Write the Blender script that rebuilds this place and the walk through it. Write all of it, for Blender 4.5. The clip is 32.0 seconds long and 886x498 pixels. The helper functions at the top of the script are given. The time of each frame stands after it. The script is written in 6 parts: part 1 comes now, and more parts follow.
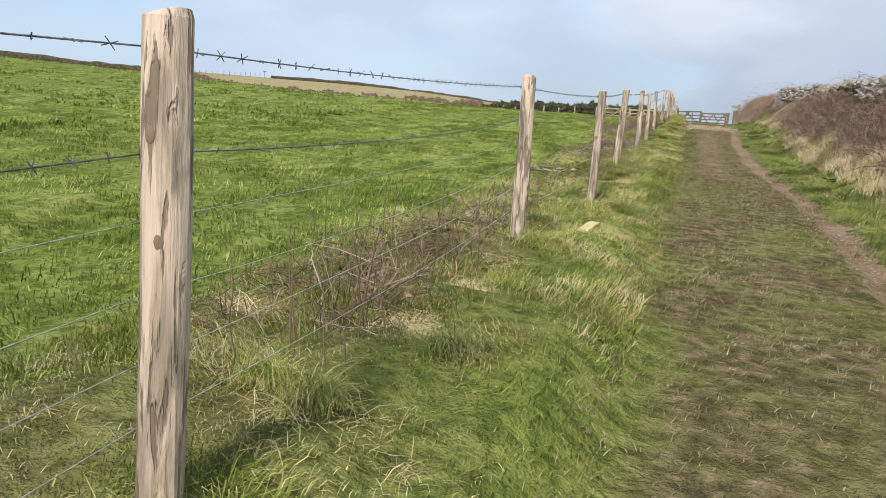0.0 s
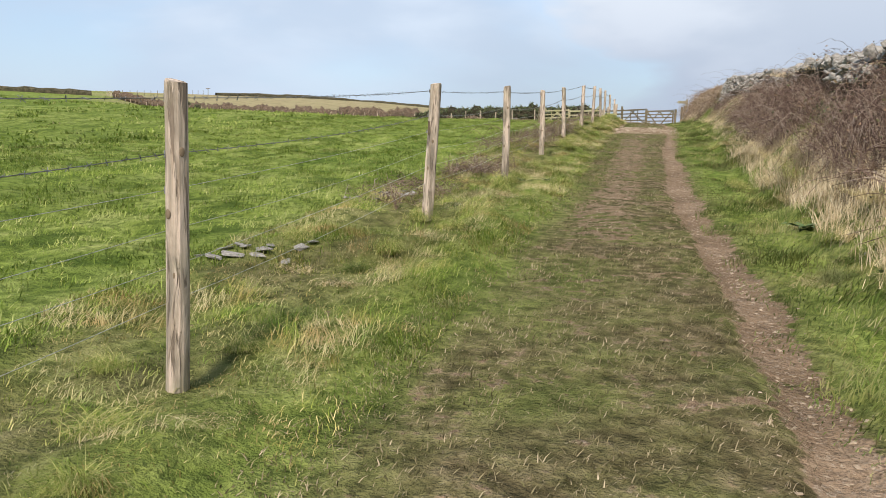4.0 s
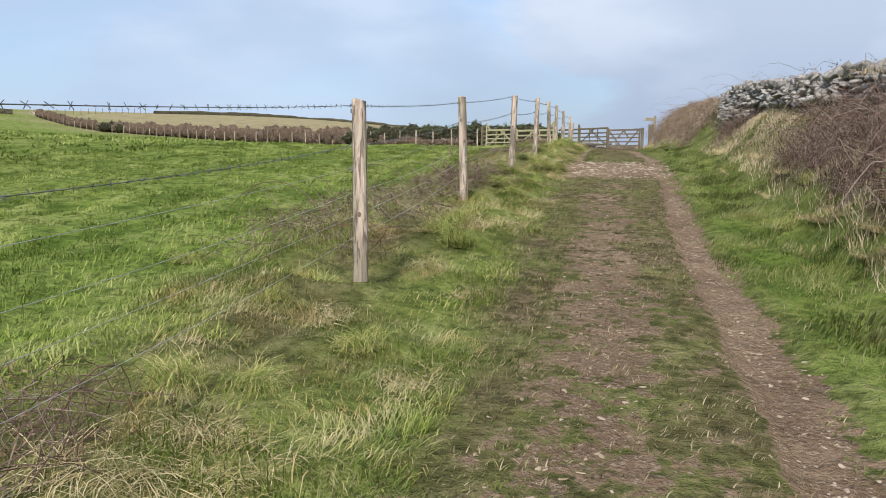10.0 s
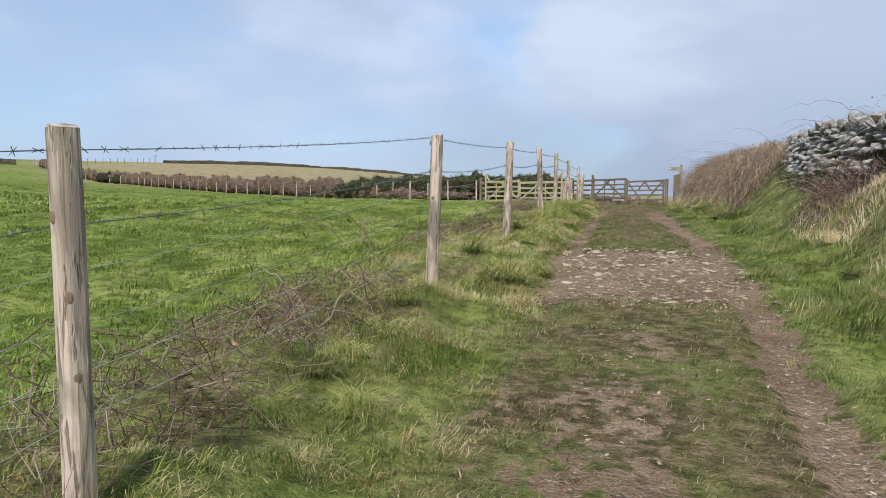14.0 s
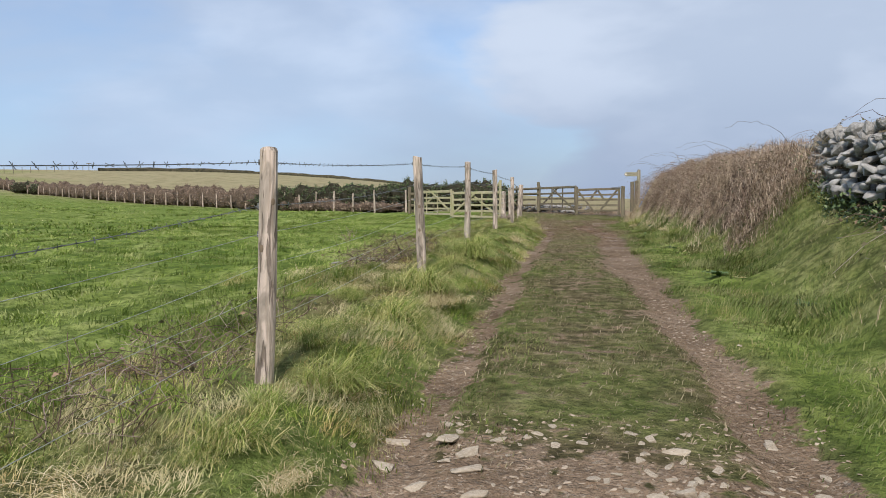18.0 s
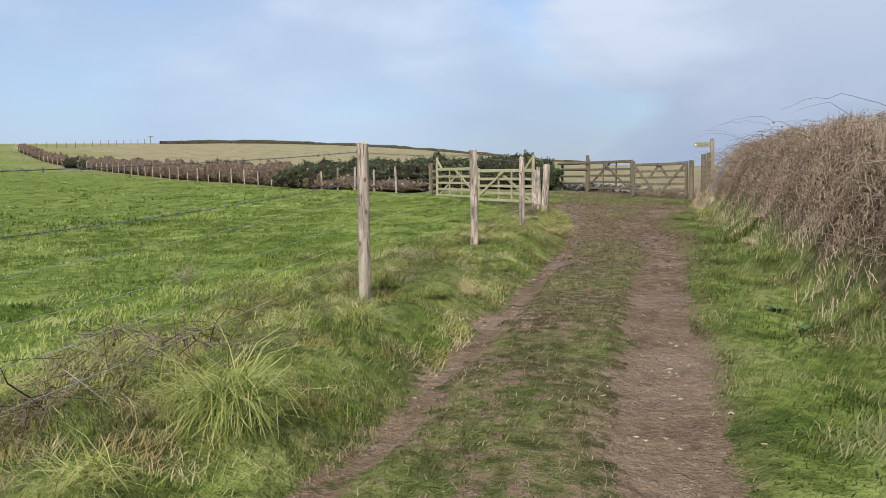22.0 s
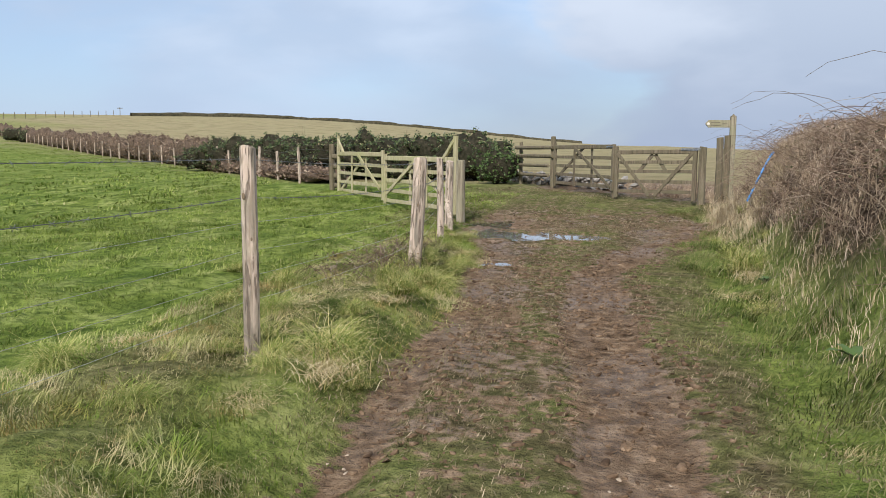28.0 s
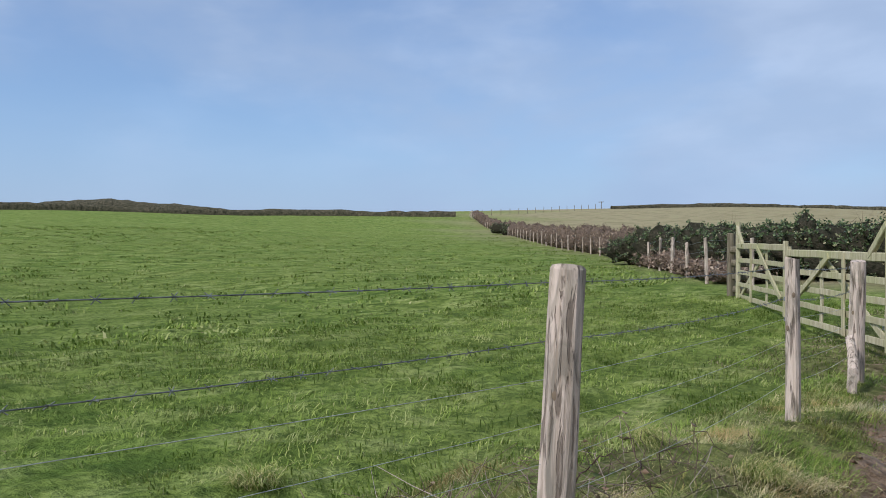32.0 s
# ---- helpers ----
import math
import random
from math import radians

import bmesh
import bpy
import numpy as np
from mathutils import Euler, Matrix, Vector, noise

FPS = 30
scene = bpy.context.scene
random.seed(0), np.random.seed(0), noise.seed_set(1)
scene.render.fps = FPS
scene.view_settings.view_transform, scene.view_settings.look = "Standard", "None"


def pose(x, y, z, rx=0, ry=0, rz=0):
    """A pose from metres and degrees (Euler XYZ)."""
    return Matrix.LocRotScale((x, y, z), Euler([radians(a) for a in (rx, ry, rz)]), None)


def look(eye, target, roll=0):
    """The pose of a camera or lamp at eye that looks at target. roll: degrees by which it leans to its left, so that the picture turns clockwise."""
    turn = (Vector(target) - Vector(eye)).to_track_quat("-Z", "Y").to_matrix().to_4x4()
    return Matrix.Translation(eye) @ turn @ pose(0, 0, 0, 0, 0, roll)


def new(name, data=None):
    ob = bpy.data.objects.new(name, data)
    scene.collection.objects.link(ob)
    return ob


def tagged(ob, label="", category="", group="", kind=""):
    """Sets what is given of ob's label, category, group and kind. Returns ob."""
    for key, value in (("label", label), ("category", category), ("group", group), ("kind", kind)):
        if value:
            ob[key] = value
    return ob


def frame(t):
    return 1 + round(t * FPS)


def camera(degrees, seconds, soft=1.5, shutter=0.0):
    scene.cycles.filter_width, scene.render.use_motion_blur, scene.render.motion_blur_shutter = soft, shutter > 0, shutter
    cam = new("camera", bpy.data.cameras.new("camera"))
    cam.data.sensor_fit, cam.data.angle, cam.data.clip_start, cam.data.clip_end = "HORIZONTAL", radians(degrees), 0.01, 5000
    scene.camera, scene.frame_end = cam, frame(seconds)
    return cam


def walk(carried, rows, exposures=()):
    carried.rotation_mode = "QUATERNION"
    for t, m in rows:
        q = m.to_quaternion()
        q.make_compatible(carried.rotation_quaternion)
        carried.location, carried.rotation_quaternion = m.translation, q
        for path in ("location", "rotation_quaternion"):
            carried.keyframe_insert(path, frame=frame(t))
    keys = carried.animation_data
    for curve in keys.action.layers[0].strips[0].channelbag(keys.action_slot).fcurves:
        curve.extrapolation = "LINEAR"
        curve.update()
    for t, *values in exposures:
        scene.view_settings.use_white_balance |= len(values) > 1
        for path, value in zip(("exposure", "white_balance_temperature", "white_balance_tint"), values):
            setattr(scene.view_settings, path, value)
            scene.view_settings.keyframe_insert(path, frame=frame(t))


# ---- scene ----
# seconds, stops, white balance
EXPOSURES = [(0, 0.2, 6930, 14), (1, 0.3, 7230, 14), (3, 0.2, 7030, 14), (6, 0.25, 6930, 14), (7, -0.12, 6340, 14), (8, -0.05, 6640, 14), (9, 0.1, 6630, 14), (10, 0.1, 6530, 14), (17, -0.06, 6390, 14), (22.5, 0.02, 6490, 14), (24, -0.36, 5950, 14), (25.5, -0.39, 5950, 14), (28.5, 0.1, 6630, 14), (30.5, 0.04, 6580, 14), (32, -0.24, 5900, 14)]
cam = camera(58.42, 32.0, 0.9)
# seconds, place, and the camera's pitch, roll and yaw
ROWS = [
    (0.0, 1.115, -5.323, 0.582, -8.75, -4.34, 17.26),
    (0.5, 1.289, -4.512, 0.591, -11.35, -4.22, 15.04),
    (1.0, 1.512, -3.691, 0.645, -10.8, -3.1, 11.42),
    (1.5, 1.69, -2.866, 0.719, -9.63, -2.74, 9.24),
    (2.0, 1.819, -2.043, 0.755, -9.3, -2.54, 9.38),
    (2.5, 1.914, -1.214, 0.818, -9.0, -1.87, 10.63),
    (3.0, 1.972, -0.4, 0.86, -8.43, -1.42, 12.41),
    (3.5, 1.997, 0.417, 0.897, -7.96, -1.08, 14.01),
    (5.5, 1.728, 3.928, 1.119, -9.29, -2.3, 14.66),
    (6.0, 1.705, 4.773, 1.195, -10.42, -1.63, 13.7),
    (6.5, 1.695, 5.615, 1.283, -5.99, 0.66, 13.55),
    (7.0, 1.645, 6.395, 1.348, -3.95, 0.36, 13.92),
    (7.5, 1.601, 7.226, 1.364, -4.59, -0.87, 14.9),
    (8.0, 1.567, 8.077, 1.384, -6.13, -1.72, 14.47),
    (8.5, 1.535, 8.927, 1.412, -7.53, -2.16, 12.76),
    (9.0, 1.536, 9.785, 1.456, -7.37, -1.12, 11.79),
    (9.5, 1.574, 10.638, 1.52, -4.75, 0.4, 11.29),
    (10.0, 1.559, 11.51, 1.523, -6.8, -1.1, 11.55),
    (10.5, 1.506, 12.408, 1.564, -7.01, -1.61, 12.05),
    (11.0, 1.482, 13.333, 1.609, -7.11, -2.15, 11.72),
    (11.5, 1.473, 14.232, 1.63, -7.51, -1.91, 10.74),
    (12.0, 1.49, 15.097, 1.671, -7.29, -1.19, 10.31),
    (12.5, 1.529, 15.987, 1.725, -6.46, -0.98, 11.0),
    (13.0, 1.559, 16.881, 1.809, -5.49, -1.15, 12.4),
    (13.5, 1.562, 17.749, 1.911, -4.26, -1.24, 13.28),
    (14.0, 1.536, 18.584, 1.983, -3.42, -0.92, 12.86),
    (14.5, 1.496, 19.393, 2.054, -2.92, -0.91, 11.49),
    (16.5, 1.524, 22.512, 2.262, -3.93, -1.88, 11.81),
    (17.0, 1.562, 23.295, 2.316, -4.25, -1.41, 12.23),
    (17.5, 1.613, 24.102, 2.409, -3.55, -0.55, 10.85),
    (18.0, 1.673, 24.926, 2.474, -3.15, -0.08, 9.62),
    (18.5, 1.731, 25.733, 2.54, -3.08, -0.58, 9.36),
    (19.0, 1.766, 26.563, 2.625, -3.2, -1.66, 10.46),
    (19.5, 1.834, 27.417, 2.687, -3.56, -1.94, 12.02),
    (20.0, 1.94, 28.23, 2.763, -4.01, -0.73, 12.5),
    (20.5, 2.023, 29.018, 2.809, -4.69, 0.38, 12.88),
    (21.0, 2.094, 29.811, 2.856, -5.09, 1.15, 13.15),
    (21.5, 2.165, 30.606, 2.881, -5.28, 1.45, 13.73),
    (22.0, 2.183, 31.388, 2.907, -5.4, 0.47, 14.5),
    (22.5, 2.2, 32.16, 2.952, -4.97, -0.78, 14.93),
    (23.0, 2.222, 32.936, 3.011, -4.25, -1.32, 14.05),
    (23.5, 2.155, 33.757, 3.064, -2.23, -1.36, 16.0),
    (24.0, 2.067, 34.578, 3.126, 0.4, -0.71, 23.0),
    (24.5, 2.024, 35.417, 3.186, 0.6, -0.21, 22.93),
    (25.0, 2.0, 36.264, 3.211, 0.24, -0.77, 20.27),
    (25.5, 2.014, 37.115, 3.218, -0.6, -0.69, 17.54),
    (26.0, 2.126, 37.966, 3.191, -2.06, -0.2, 15.18),
    (26.5, 2.182, 38.763, 3.19, -4.89, -0.97, 12.74),
    (28.5, 2.293, 41.758, 3.153, -7.68, -0.24, 14.29),
    (29.0, 2.303, 42.517, 3.134, -8.58, -0.14, 14.18),
    (29.5, 2.27, 43.264, 3.139, -8.36, -0.35, 14.34),
    (30.0, 2.236, 44.027, 3.157, -7.38, -0.64, 14.59),
    (30.5, 2.252, 44.77, 3.174, -6.04, -0.92, 15.66),
    (31.0, 2.25, 45.486, 3.178, -4.49, -0.81, 17.67),
    (31.5, 2.133, 46.17, 3.198, -2.65, -0.06, 25.65),
    (32.0, 1.937, 46.8, 3.197, -0.6, 0.02, 48.07),
]
walk(cam, [(t, pose(x, y, z, 90 + pitch, roll, yaw)) for t, x, y, z, pitch, roll, yaw in ROWS], EXPOSURES)

# ---- light ----
SUN_EL, SUN_AZ = radians(42), radians(186)
world = bpy.data.worlds.new("world")
scene.world = world
world.use_nodes = True
wn = world.node_tree
wn.nodes.clear()


def wnode(kind, **values):
    n = wn.nodes.new(kind)
    for k, v in values.items():
        n.inputs[k].default_value = v
    return n


sky = wnode("ShaderNodeTexSky")
sky.sky_type, sky.sun_disc = "NISHITA", False
sky.sun_elevation, sky.sun_rotation = SUN_EL, SUN_AZ
sky.air_density, sky.dust_density, sky.ozone_density = 1.1, 0.2, 3.0
coords = wnode("ShaderNodeTexCoord")
stretch = wnode("ShaderNodeMapping")
stretch.inputs["Scale"].default_value = (1.0, 1.0, 2.5)
stretch.inputs["Location"].default_value = (0.35, 0.2, 0.1)
stretch.inputs["Rotation"].default_value = (0.0, 0.12, 0.3)
wn.links.new(coords.outputs["Generated"], stretch.inputs["Vector"])


def wmath(op, a, b=0.0, clamp=False):
    n = wn.nodes.new("ShaderNodeMath")
    n.operation, n.use_clamp = op, clamp
    for v, k in ((a, 0), (b, 1)):
        if isinstance(v, (int, float)):
            n.inputs[k].default_value = v
        else:
            wn.links.new(v, n.inputs[k])
    return n.outputs[0]


def wramp(fac, a, b, lo=0.0, hi=1.0):
    n = wnode("ShaderNodeMapRange")
    n.interpolation_type = "SMOOTHSTEP"
    for key, v in (("From Min", a), ("From Max", b), ("To Min", lo), ("To Max", hi)):
        n.inputs[key].default_value = v
    wn.links.new(fac, n.inputs["Value"])
    return n.outputs["Result"]


def wmix(fac, a, b):
    n = wnode("ShaderNodeMix")
    n.data_type = "RGBA"
    for v, k in ((fac, "Factor"), (a, "A"), (b, "B")):
        if isinstance(v, tuple):
            n.inputs[k].default_value = (*v, 1)
        else:
            wn.links.new(v, n.inputs[k])
    return n.outputs["Result"]


def wnoise(scale, detail, rough, distort):
    n = wnode("ShaderNodeTexNoise", Scale=scale, Detail=detail, Roughness=rough, Distortion=distort)
    wn.links.new(stretch.outputs["Vector"], n.inputs["Vector"])
    return n.outputs["Fac"]


axes = wnode("ShaderNodeSeparateXYZ")
wn.links.new(coords.outputs["Generated"], axes.inputs["Vector"])
big, wisps, puffs = wnoise(1.7, 5.0, 0.5, 0.3), wnoise(4.5, 5.0, 0.55, 0.2), wnoise(2.6, 4.0, 0.5, 0.1)
# thin streaks of high cloud everywhere, and a bank of cloud on the walled side of the track
streaks = wramp(wmath("ADD", big, wmath("MULTIPLY", wisps, 0.25)), 0.48, 0.80, 0.28, 0.8)
edge_x = wmath("ADD", axes.outputs["X"], wmath("MULTIPLY", wmath("SUBTRACT", wmath("ADD", puffs, wmath("MULTIPLY", wisps, 0.3)), 0.65), 0.9))
cloud_bank = wramp(edge_x, -0.2, 0.02, 0.0, 0.95)
cover = wmath("MAXIMUM", streaks, cloud_bank)
lit = wramp(wmath("ADD", puffs, wmath("MULTIPLY", wmath("SUBTRACT", wisps, 0.5), 0.5)), 0.42, 0.66)
cloud_col = wmix(lit, (4.6, 5.5, 6.7), (5.9, 6.8, 7.9))
clear = wnode("ShaderNodeMix")
clear.data_type, clear.blend_type = "RGBA", "MULTIPLY"
clear.inputs["Factor"].default_value = 1.0
clear.inputs["B"].default_value = (0.95, 1.12, 1.27, 1)
wn.links.new(sky.outputs["Color"], clear.inputs["A"])
above = wmix(cover, clear.outputs["Result"], cloud_col)
# pale haze low over the land, greyer under the cloud bank
low = wramp(axes.outputs["Z"], 0.0, 0.2, 0.72, 0.0)
haze = wmix(low, above, wmix(wramp(axes.outputs["X"], -0.4, -0.1), (3.75, 4.95, 6.95), (2.75, 3.55, 5.0)))
glow = wnode("ShaderNodeBackground", Strength=0.112)
wn.links.new(haze, glow.inputs["Color"])
sky_out = wnode("ShaderNodeOutputWorld")
wn.links.new(glow.outputs["Background"], sky_out.inputs["Surface"])

sun = new("sun", bpy.data.lights.new("sun", "SUN"))
sun.data.energy, sun.data.angle, sun.data.color = 4.4, radians(9), (1.0, 0.94, 0.85)
sun.matrix_world = look((0, 0, 0), (-math.sin(SUN_AZ) * math.cos(SUN_EL), -math.cos(SUN_AZ) * math.cos(SUN_EL), -math.sin(SUN_EL)))

# ---- materials ----
class Mat:
    """A node material with a few short ways to wire textures."""

    def __init__(self, name, rough=0.8, spec=0.3, metal=0.0):
        self.m = bpy.data.materials.new(name)
        self.m.use_nodes = True
        self.t = self.m.node_tree
        self.b = self.t.nodes["Principled BSDF"]
        self.b.inputs["Roughness"].default_value = rough
        self.b.inputs["Specular IOR Level"].default_value = spec
        self.b.inputs["Metallic"].default_value = metal
        self.co = self.t.nodes.new("ShaderNodeTexCoord")
        self.geo = self.t.nodes.new("ShaderNodeNewGeometry")

    def link(self, a, b):
        self.t.links.new(a, b)

    def vec(self, scale=(1, 1, 1), space="Object", shift=False):
        n = self.t.nodes.new("ShaderNodeMapping")
        if shift:
            self.link(self.math("MULTIPLY", self.each(), 53.0), n.inputs["Location"])
        n.inputs["Scale"].default_value = scale
        self.link(self.co.outputs[space] if space != "World" else self.geo.outputs["Position"], n.inputs["Vector"])
        return n.outputs["Vector"]

    def tex(self, scale, detail=4.0, rough=0.6, vec=None, distort=0.0):
        n = self.t.nodes.new("ShaderNodeTexNoise")
        n.inputs["Scale"].default_value, n.inputs["Detail"].default_value = scale, detail
        n.inputs["Roughness"].default_value, n.inputs["Distortion"].default_value = rough, distort
        self.link(vec if vec is not None else self.vec(space="World"), n.inputs["Vector"])
        return n.outputs["Fac"]

    def cells(self, scale, vec=None, feature="F1", out="Distance"):
        n = self.t.nodes.new("ShaderNodeTexVoronoi")
        n.feature = feature
        n.inputs["Scale"].default_value = scale
        self.link(vec if vec is not None else self.vec(space="World"), n.inputs["Vector"])
        return n.outputs[out]

    def ramp(self, fac, *stops):
        n = self.t.nodes.new("ShaderNodeValToRGB")
        e = n.color_ramp.elements
        while len(e) < len(stops):
            e.new(0.5)
        for k, (p, c) in zip(e, stops):
            k.position = p
            k.color = (c, c, c, 1) if isinstance(c, (int, float)) else (*c, 1)
        self.link(fac, n.inputs["Fac"])
        return n.outputs["Color"]

    def mix(self, fac, a, b, how="MIX"):
        n = self.t.nodes.new("ShaderNodeMix")
        n.data_type, n.blend_type = "RGBA", how
        for v, k in ((fac, "Factor"), (a, "A"), (b, "B")):
            if isinstance(v, (int, float)) and k == "Factor":
                n.inputs[k].default_value = v
            elif isinstance(v, tuple):
                n.inputs[k].default_value = (*v, 1)
            else:
                self.link(v, n.inputs[k])
        return n.outputs["Result"]

    def math(self, op, a, b=0.0, clamp=False):
        n = self.t.nodes.new("ShaderNodeMath")
        n.operation, n.use_clamp = op, clamp
        for v, k in ((a, 0), (b, 1)):
            if isinstance(v, (int, float)):
                n.inputs[k].default_value = v
            else:
                self.link(v, n.inputs[k])
        return n.outputs[0]

    def attr(self, name):
        n = self.t.nodes.new("ShaderNodeAttribute")
        n.attribute_name = name
        return n.outputs["Fac"]

    def island(self):
        return self.geo.outputs["Random Per Island"]

    def each(self):
        return self.t.nodes.new("ShaderNodeObjectInfo").outputs["Random"]

    def bump(self, height, strength=0.5, dist=0.01):
        n = self.t.nodes.new("ShaderNodeBump")
        n.inputs["Strength"].default_value, n.inputs["Distance"].default_value = strength, dist
        self.link(height, n.inputs["Height"])
        self.link(n.outputs["Normal"], self.b.inputs["Normal"])

    def colour(self, c):
        if isinstance(c, tuple):
            self.b.inputs["Base Color"].default_value = (*c, 1)
        else:
            self.link(c, self.b.inputs["Base Color"])
        return self


def grass_mat(name, stops, patch, amount=0.5, thin=0.15, straw=0.0, clump_shading=0.0):
    """Blades: a colour for each blade, shifted by patches of the meadow and by painted clump shading; thin blades let
    some light through.
    """
    k = Mat(name, 0.8, 0.08)
    own = k.ramp(k.island(), *stops)
    where = k.ramp(k.tex(0.9, 3), (0.42, 0.0), (0.62, amount))
    col = k.mix(where, own, patch)
    if straw:
        col = k.mix(k.ramp(k.tex(2.3, 4, 0.65), (0.47, 0.0), (0.6, straw)), col, (0.56, 0.48, 0.288))
        col = k.mix(k.ramp(k.tex(1.7, 3, 0.6, k.vec((1.3, 1.0, 3.0), "World")), (0.53, 0.0), (0.64, straw * 0.9)), col, (0.4, 0.285, 0.12))
        col = k.mix(k.ramp(k.tex(3.4, 3, 0.6, k.vec((1.0, 1.2, 2.0), "World")), (0.56, 0.0), (0.66, straw * 0.9)), col, (0.12, 0.216, 0.036))
    # clump tones, with dark hollows and light tufts painted in as hummock shading
    if clump_shading:
        col = k.mix(k.ramp(k.tex(1.5, 4, 0.6, k.vec((0.9, 1.3, 1.0), "World")), (0.40, clump_shading), (0.5, 0.0)), col, (0.08, 0.132, 0.024))
        col = k.mix(k.ramp(k.tex(1.1, 4, 0.6, k.vec((1.0, 1.5, 2.0), "World")), (0.52, 0.0), (0.64, clump_shading)), col, (0.4, 0.416, 0.176))
    k.colour(col)
    glass = k.t.nodes.new("ShaderNodeBsdfTranslucent")
    k.link(col, glass.inputs["Color"])
    both = k.t.nodes.new("ShaderNodeMixShader")
    both.inputs["Fac"].default_value = thin
    k.link(k.b.outputs["BSDF"], both.inputs[1])
    k.link(glass.outputs["BSDF"], both.inputs[2])
    k.link(both.outputs["Shader"], k.t.nodes["Material Output"].inputs["Surface"])
    return k.m


FIELD_BLADE = grass_mat("field_grass", [(0.0, (0.0936, 0.15, 0.024)), (0.45, (0.206, 0.286, 0.0532)), (0.8, (0.328, 0.384, 0.103)), (0.95, (0.412, 0.421, 0.154)), (1.0, (0.524, 0.487, 0.257))], (0.206, 0.286, 0.0558), 0.5, clump_shading=0.62)
BANK_BLADE = grass_mat("bank_grass", [(0.0, (0.0612, 0.109, 0.0158)), (0.35, (0.157, 0.227, 0.0359)), (0.65, (0.306, 0.349, 0.0789)), (0.86, (0.506, 0.455, 0.187)), (1.0, (0.681, 0.594, 0.302))], (0.149, 0.236, 0.0344), 0.7, 0.15, 0.85)
VERGE_BLADE = grass_mat("verge_grass", [(0.0, (0.0412, 0.0721, 0.0137)), (0.5, (0.106, 0.155, 0.0343)), (0.85, (0.199, 0.226, 0.0686)), (1.0, (0.378, 0.329, 0.179))], (0.12, 0.165, 0.042), 0.6, 0.15, 0.2)
TRACK_BLADE = grass_mat("trodden_grass", [(0.0, (0.05, 0.045, 0.021)), (0.35, (0.15, 0.132, 0.066)), (0.7, (0.285, 0.236, 0.142)), (1.0, (0.52, 0.43, 0.3))], (0.145, 0.145, 0.058), 0.5)
BRACKEN = grass_mat("dead_bracken", [(0.0, (0.13, 0.085, 0.06)), (0.35, (0.28, 0.2, 0.145)), (0.7, (0.44, 0.34, 0.25)), (1.0, (0.62, 0.52, 0.4))], (0.45, 0.36, 0.235), 0.6)
DRY_BLADE = grass_mat("dry_grass", [(0.0, (0.328, 0.246, 0.148)), (0.5, (0.525, 0.426, 0.279)), (1.0, (0.672, 0.59, 0.426))], (0.508, 0.418, 0.254), 0.45)
STRAW_BLADE = grass_mat("straw_tussock", [(0.0, (0.197, 0.197, 0.0689)), (0.25, (0.413, 0.335, 0.157)), (0.6, (0.63, 0.522, 0.305)), (1.0, (0.827, 0.728, 0.492))], (0.492, 0.413, 0.197), 0.4)
TUFT_BLADE = grass_mat("tussock_grass", [(0.0, (0.0786, 0.14, 0.0215)), (0.3, (0.193, 0.271, 0.0502)), (0.55, (0.402, 0.393, 0.129)), (1.0, (0.699, 0.612, 0.316))], (0.227, 0.288, 0.0646), 0.4)


def wood_mat(name, dark, mid, light, green=None):
    k = Mat(name, 0.85, 0.2)
    v = k.vec((9, 9, 0.55), shift=True)
    v2 = k.vec((38, 38, 1.6), shift=True)
    grain, fine = k.tex(2.2, 6, 0.65, v, 0.6), k.tex(2.0, 5, 0.7, v2, 0.3)
    c = k.ramp(grain, (0.3, dark), (0.47, mid), (0.68, light))
    c = k.mix(k.ramp(fine, (0.34, 0.75), (0.5, 0.0)), c, tuple(a * 0.45 for a in dark))
    c = k.mix(k.math("MULTIPLY", k.each(), 0.35), c, tuple(a * 0.75 for a in mid))
    if green:
        c = k.mix(k.ramp(k.tex(1.7, 4), (0.42, 0.0), (0.7, 0.75)), c, green)
    k.colour(c)
    k.bump(k.math("ADD", k.math("MULTIPLY", fine, 0.7), grain), 0.6, 0.012)
    return k.m


def post_mat():
    """Peeled round timber: bare pinkish wood, silvered patches, long dark drying cracks."""
    k = Mat("weathered_post_wood", 0.85, 0.2)
    wide = k.tex(1.5, 5, 0.6, k.vec((7, 7, 1.5), shift=True), 0.8)
    grain = k.tex(2.0, 6, 0.7, k.vec((34, 34, 1.3), shift=True), 0.4)
    split = k.tex(1.6, 4, 0.6, k.vec((24, 24, 2.4), shift=True), 0.6)
    c = k.ramp(wide, (0.38, (0.26, 0.225, 0.18)), (0.48, (0.42, 0.35, 0.28)), (0.56, (0.62, 0.51, 0.42)), (0.72, (0.54, 0.43, 0.345)))
    c = k.mix(k.ramp(grain, (0.36, 0.5), (0.5, 0.0)), c, (0.30, 0.22, 0.15))
    cracks = k.ramp(split, (0.39, 1.0), (0.45, 0.0))
    c = k.mix(k.math("MULTIPLY", cracks, 0.75), c, (0.13, 0.10, 0.075))
    c = k.mix(k.ramp(k.tex(3.0, 4, 0.6, k.vec((1, 1, 1), shift=True)), (0.55, 0.0), (0.72, 0.5)), c, (0.34, 0.33, 0.22))
    k.colour(c)
    k.bump(k.math("SUBTRACT", k.math("ADD", k.math("MULTIPLY", grain, 0.6), wide), k.math("MULTIPLY", cracks, 0.8)), 0.8, 0.012)
    return k.m


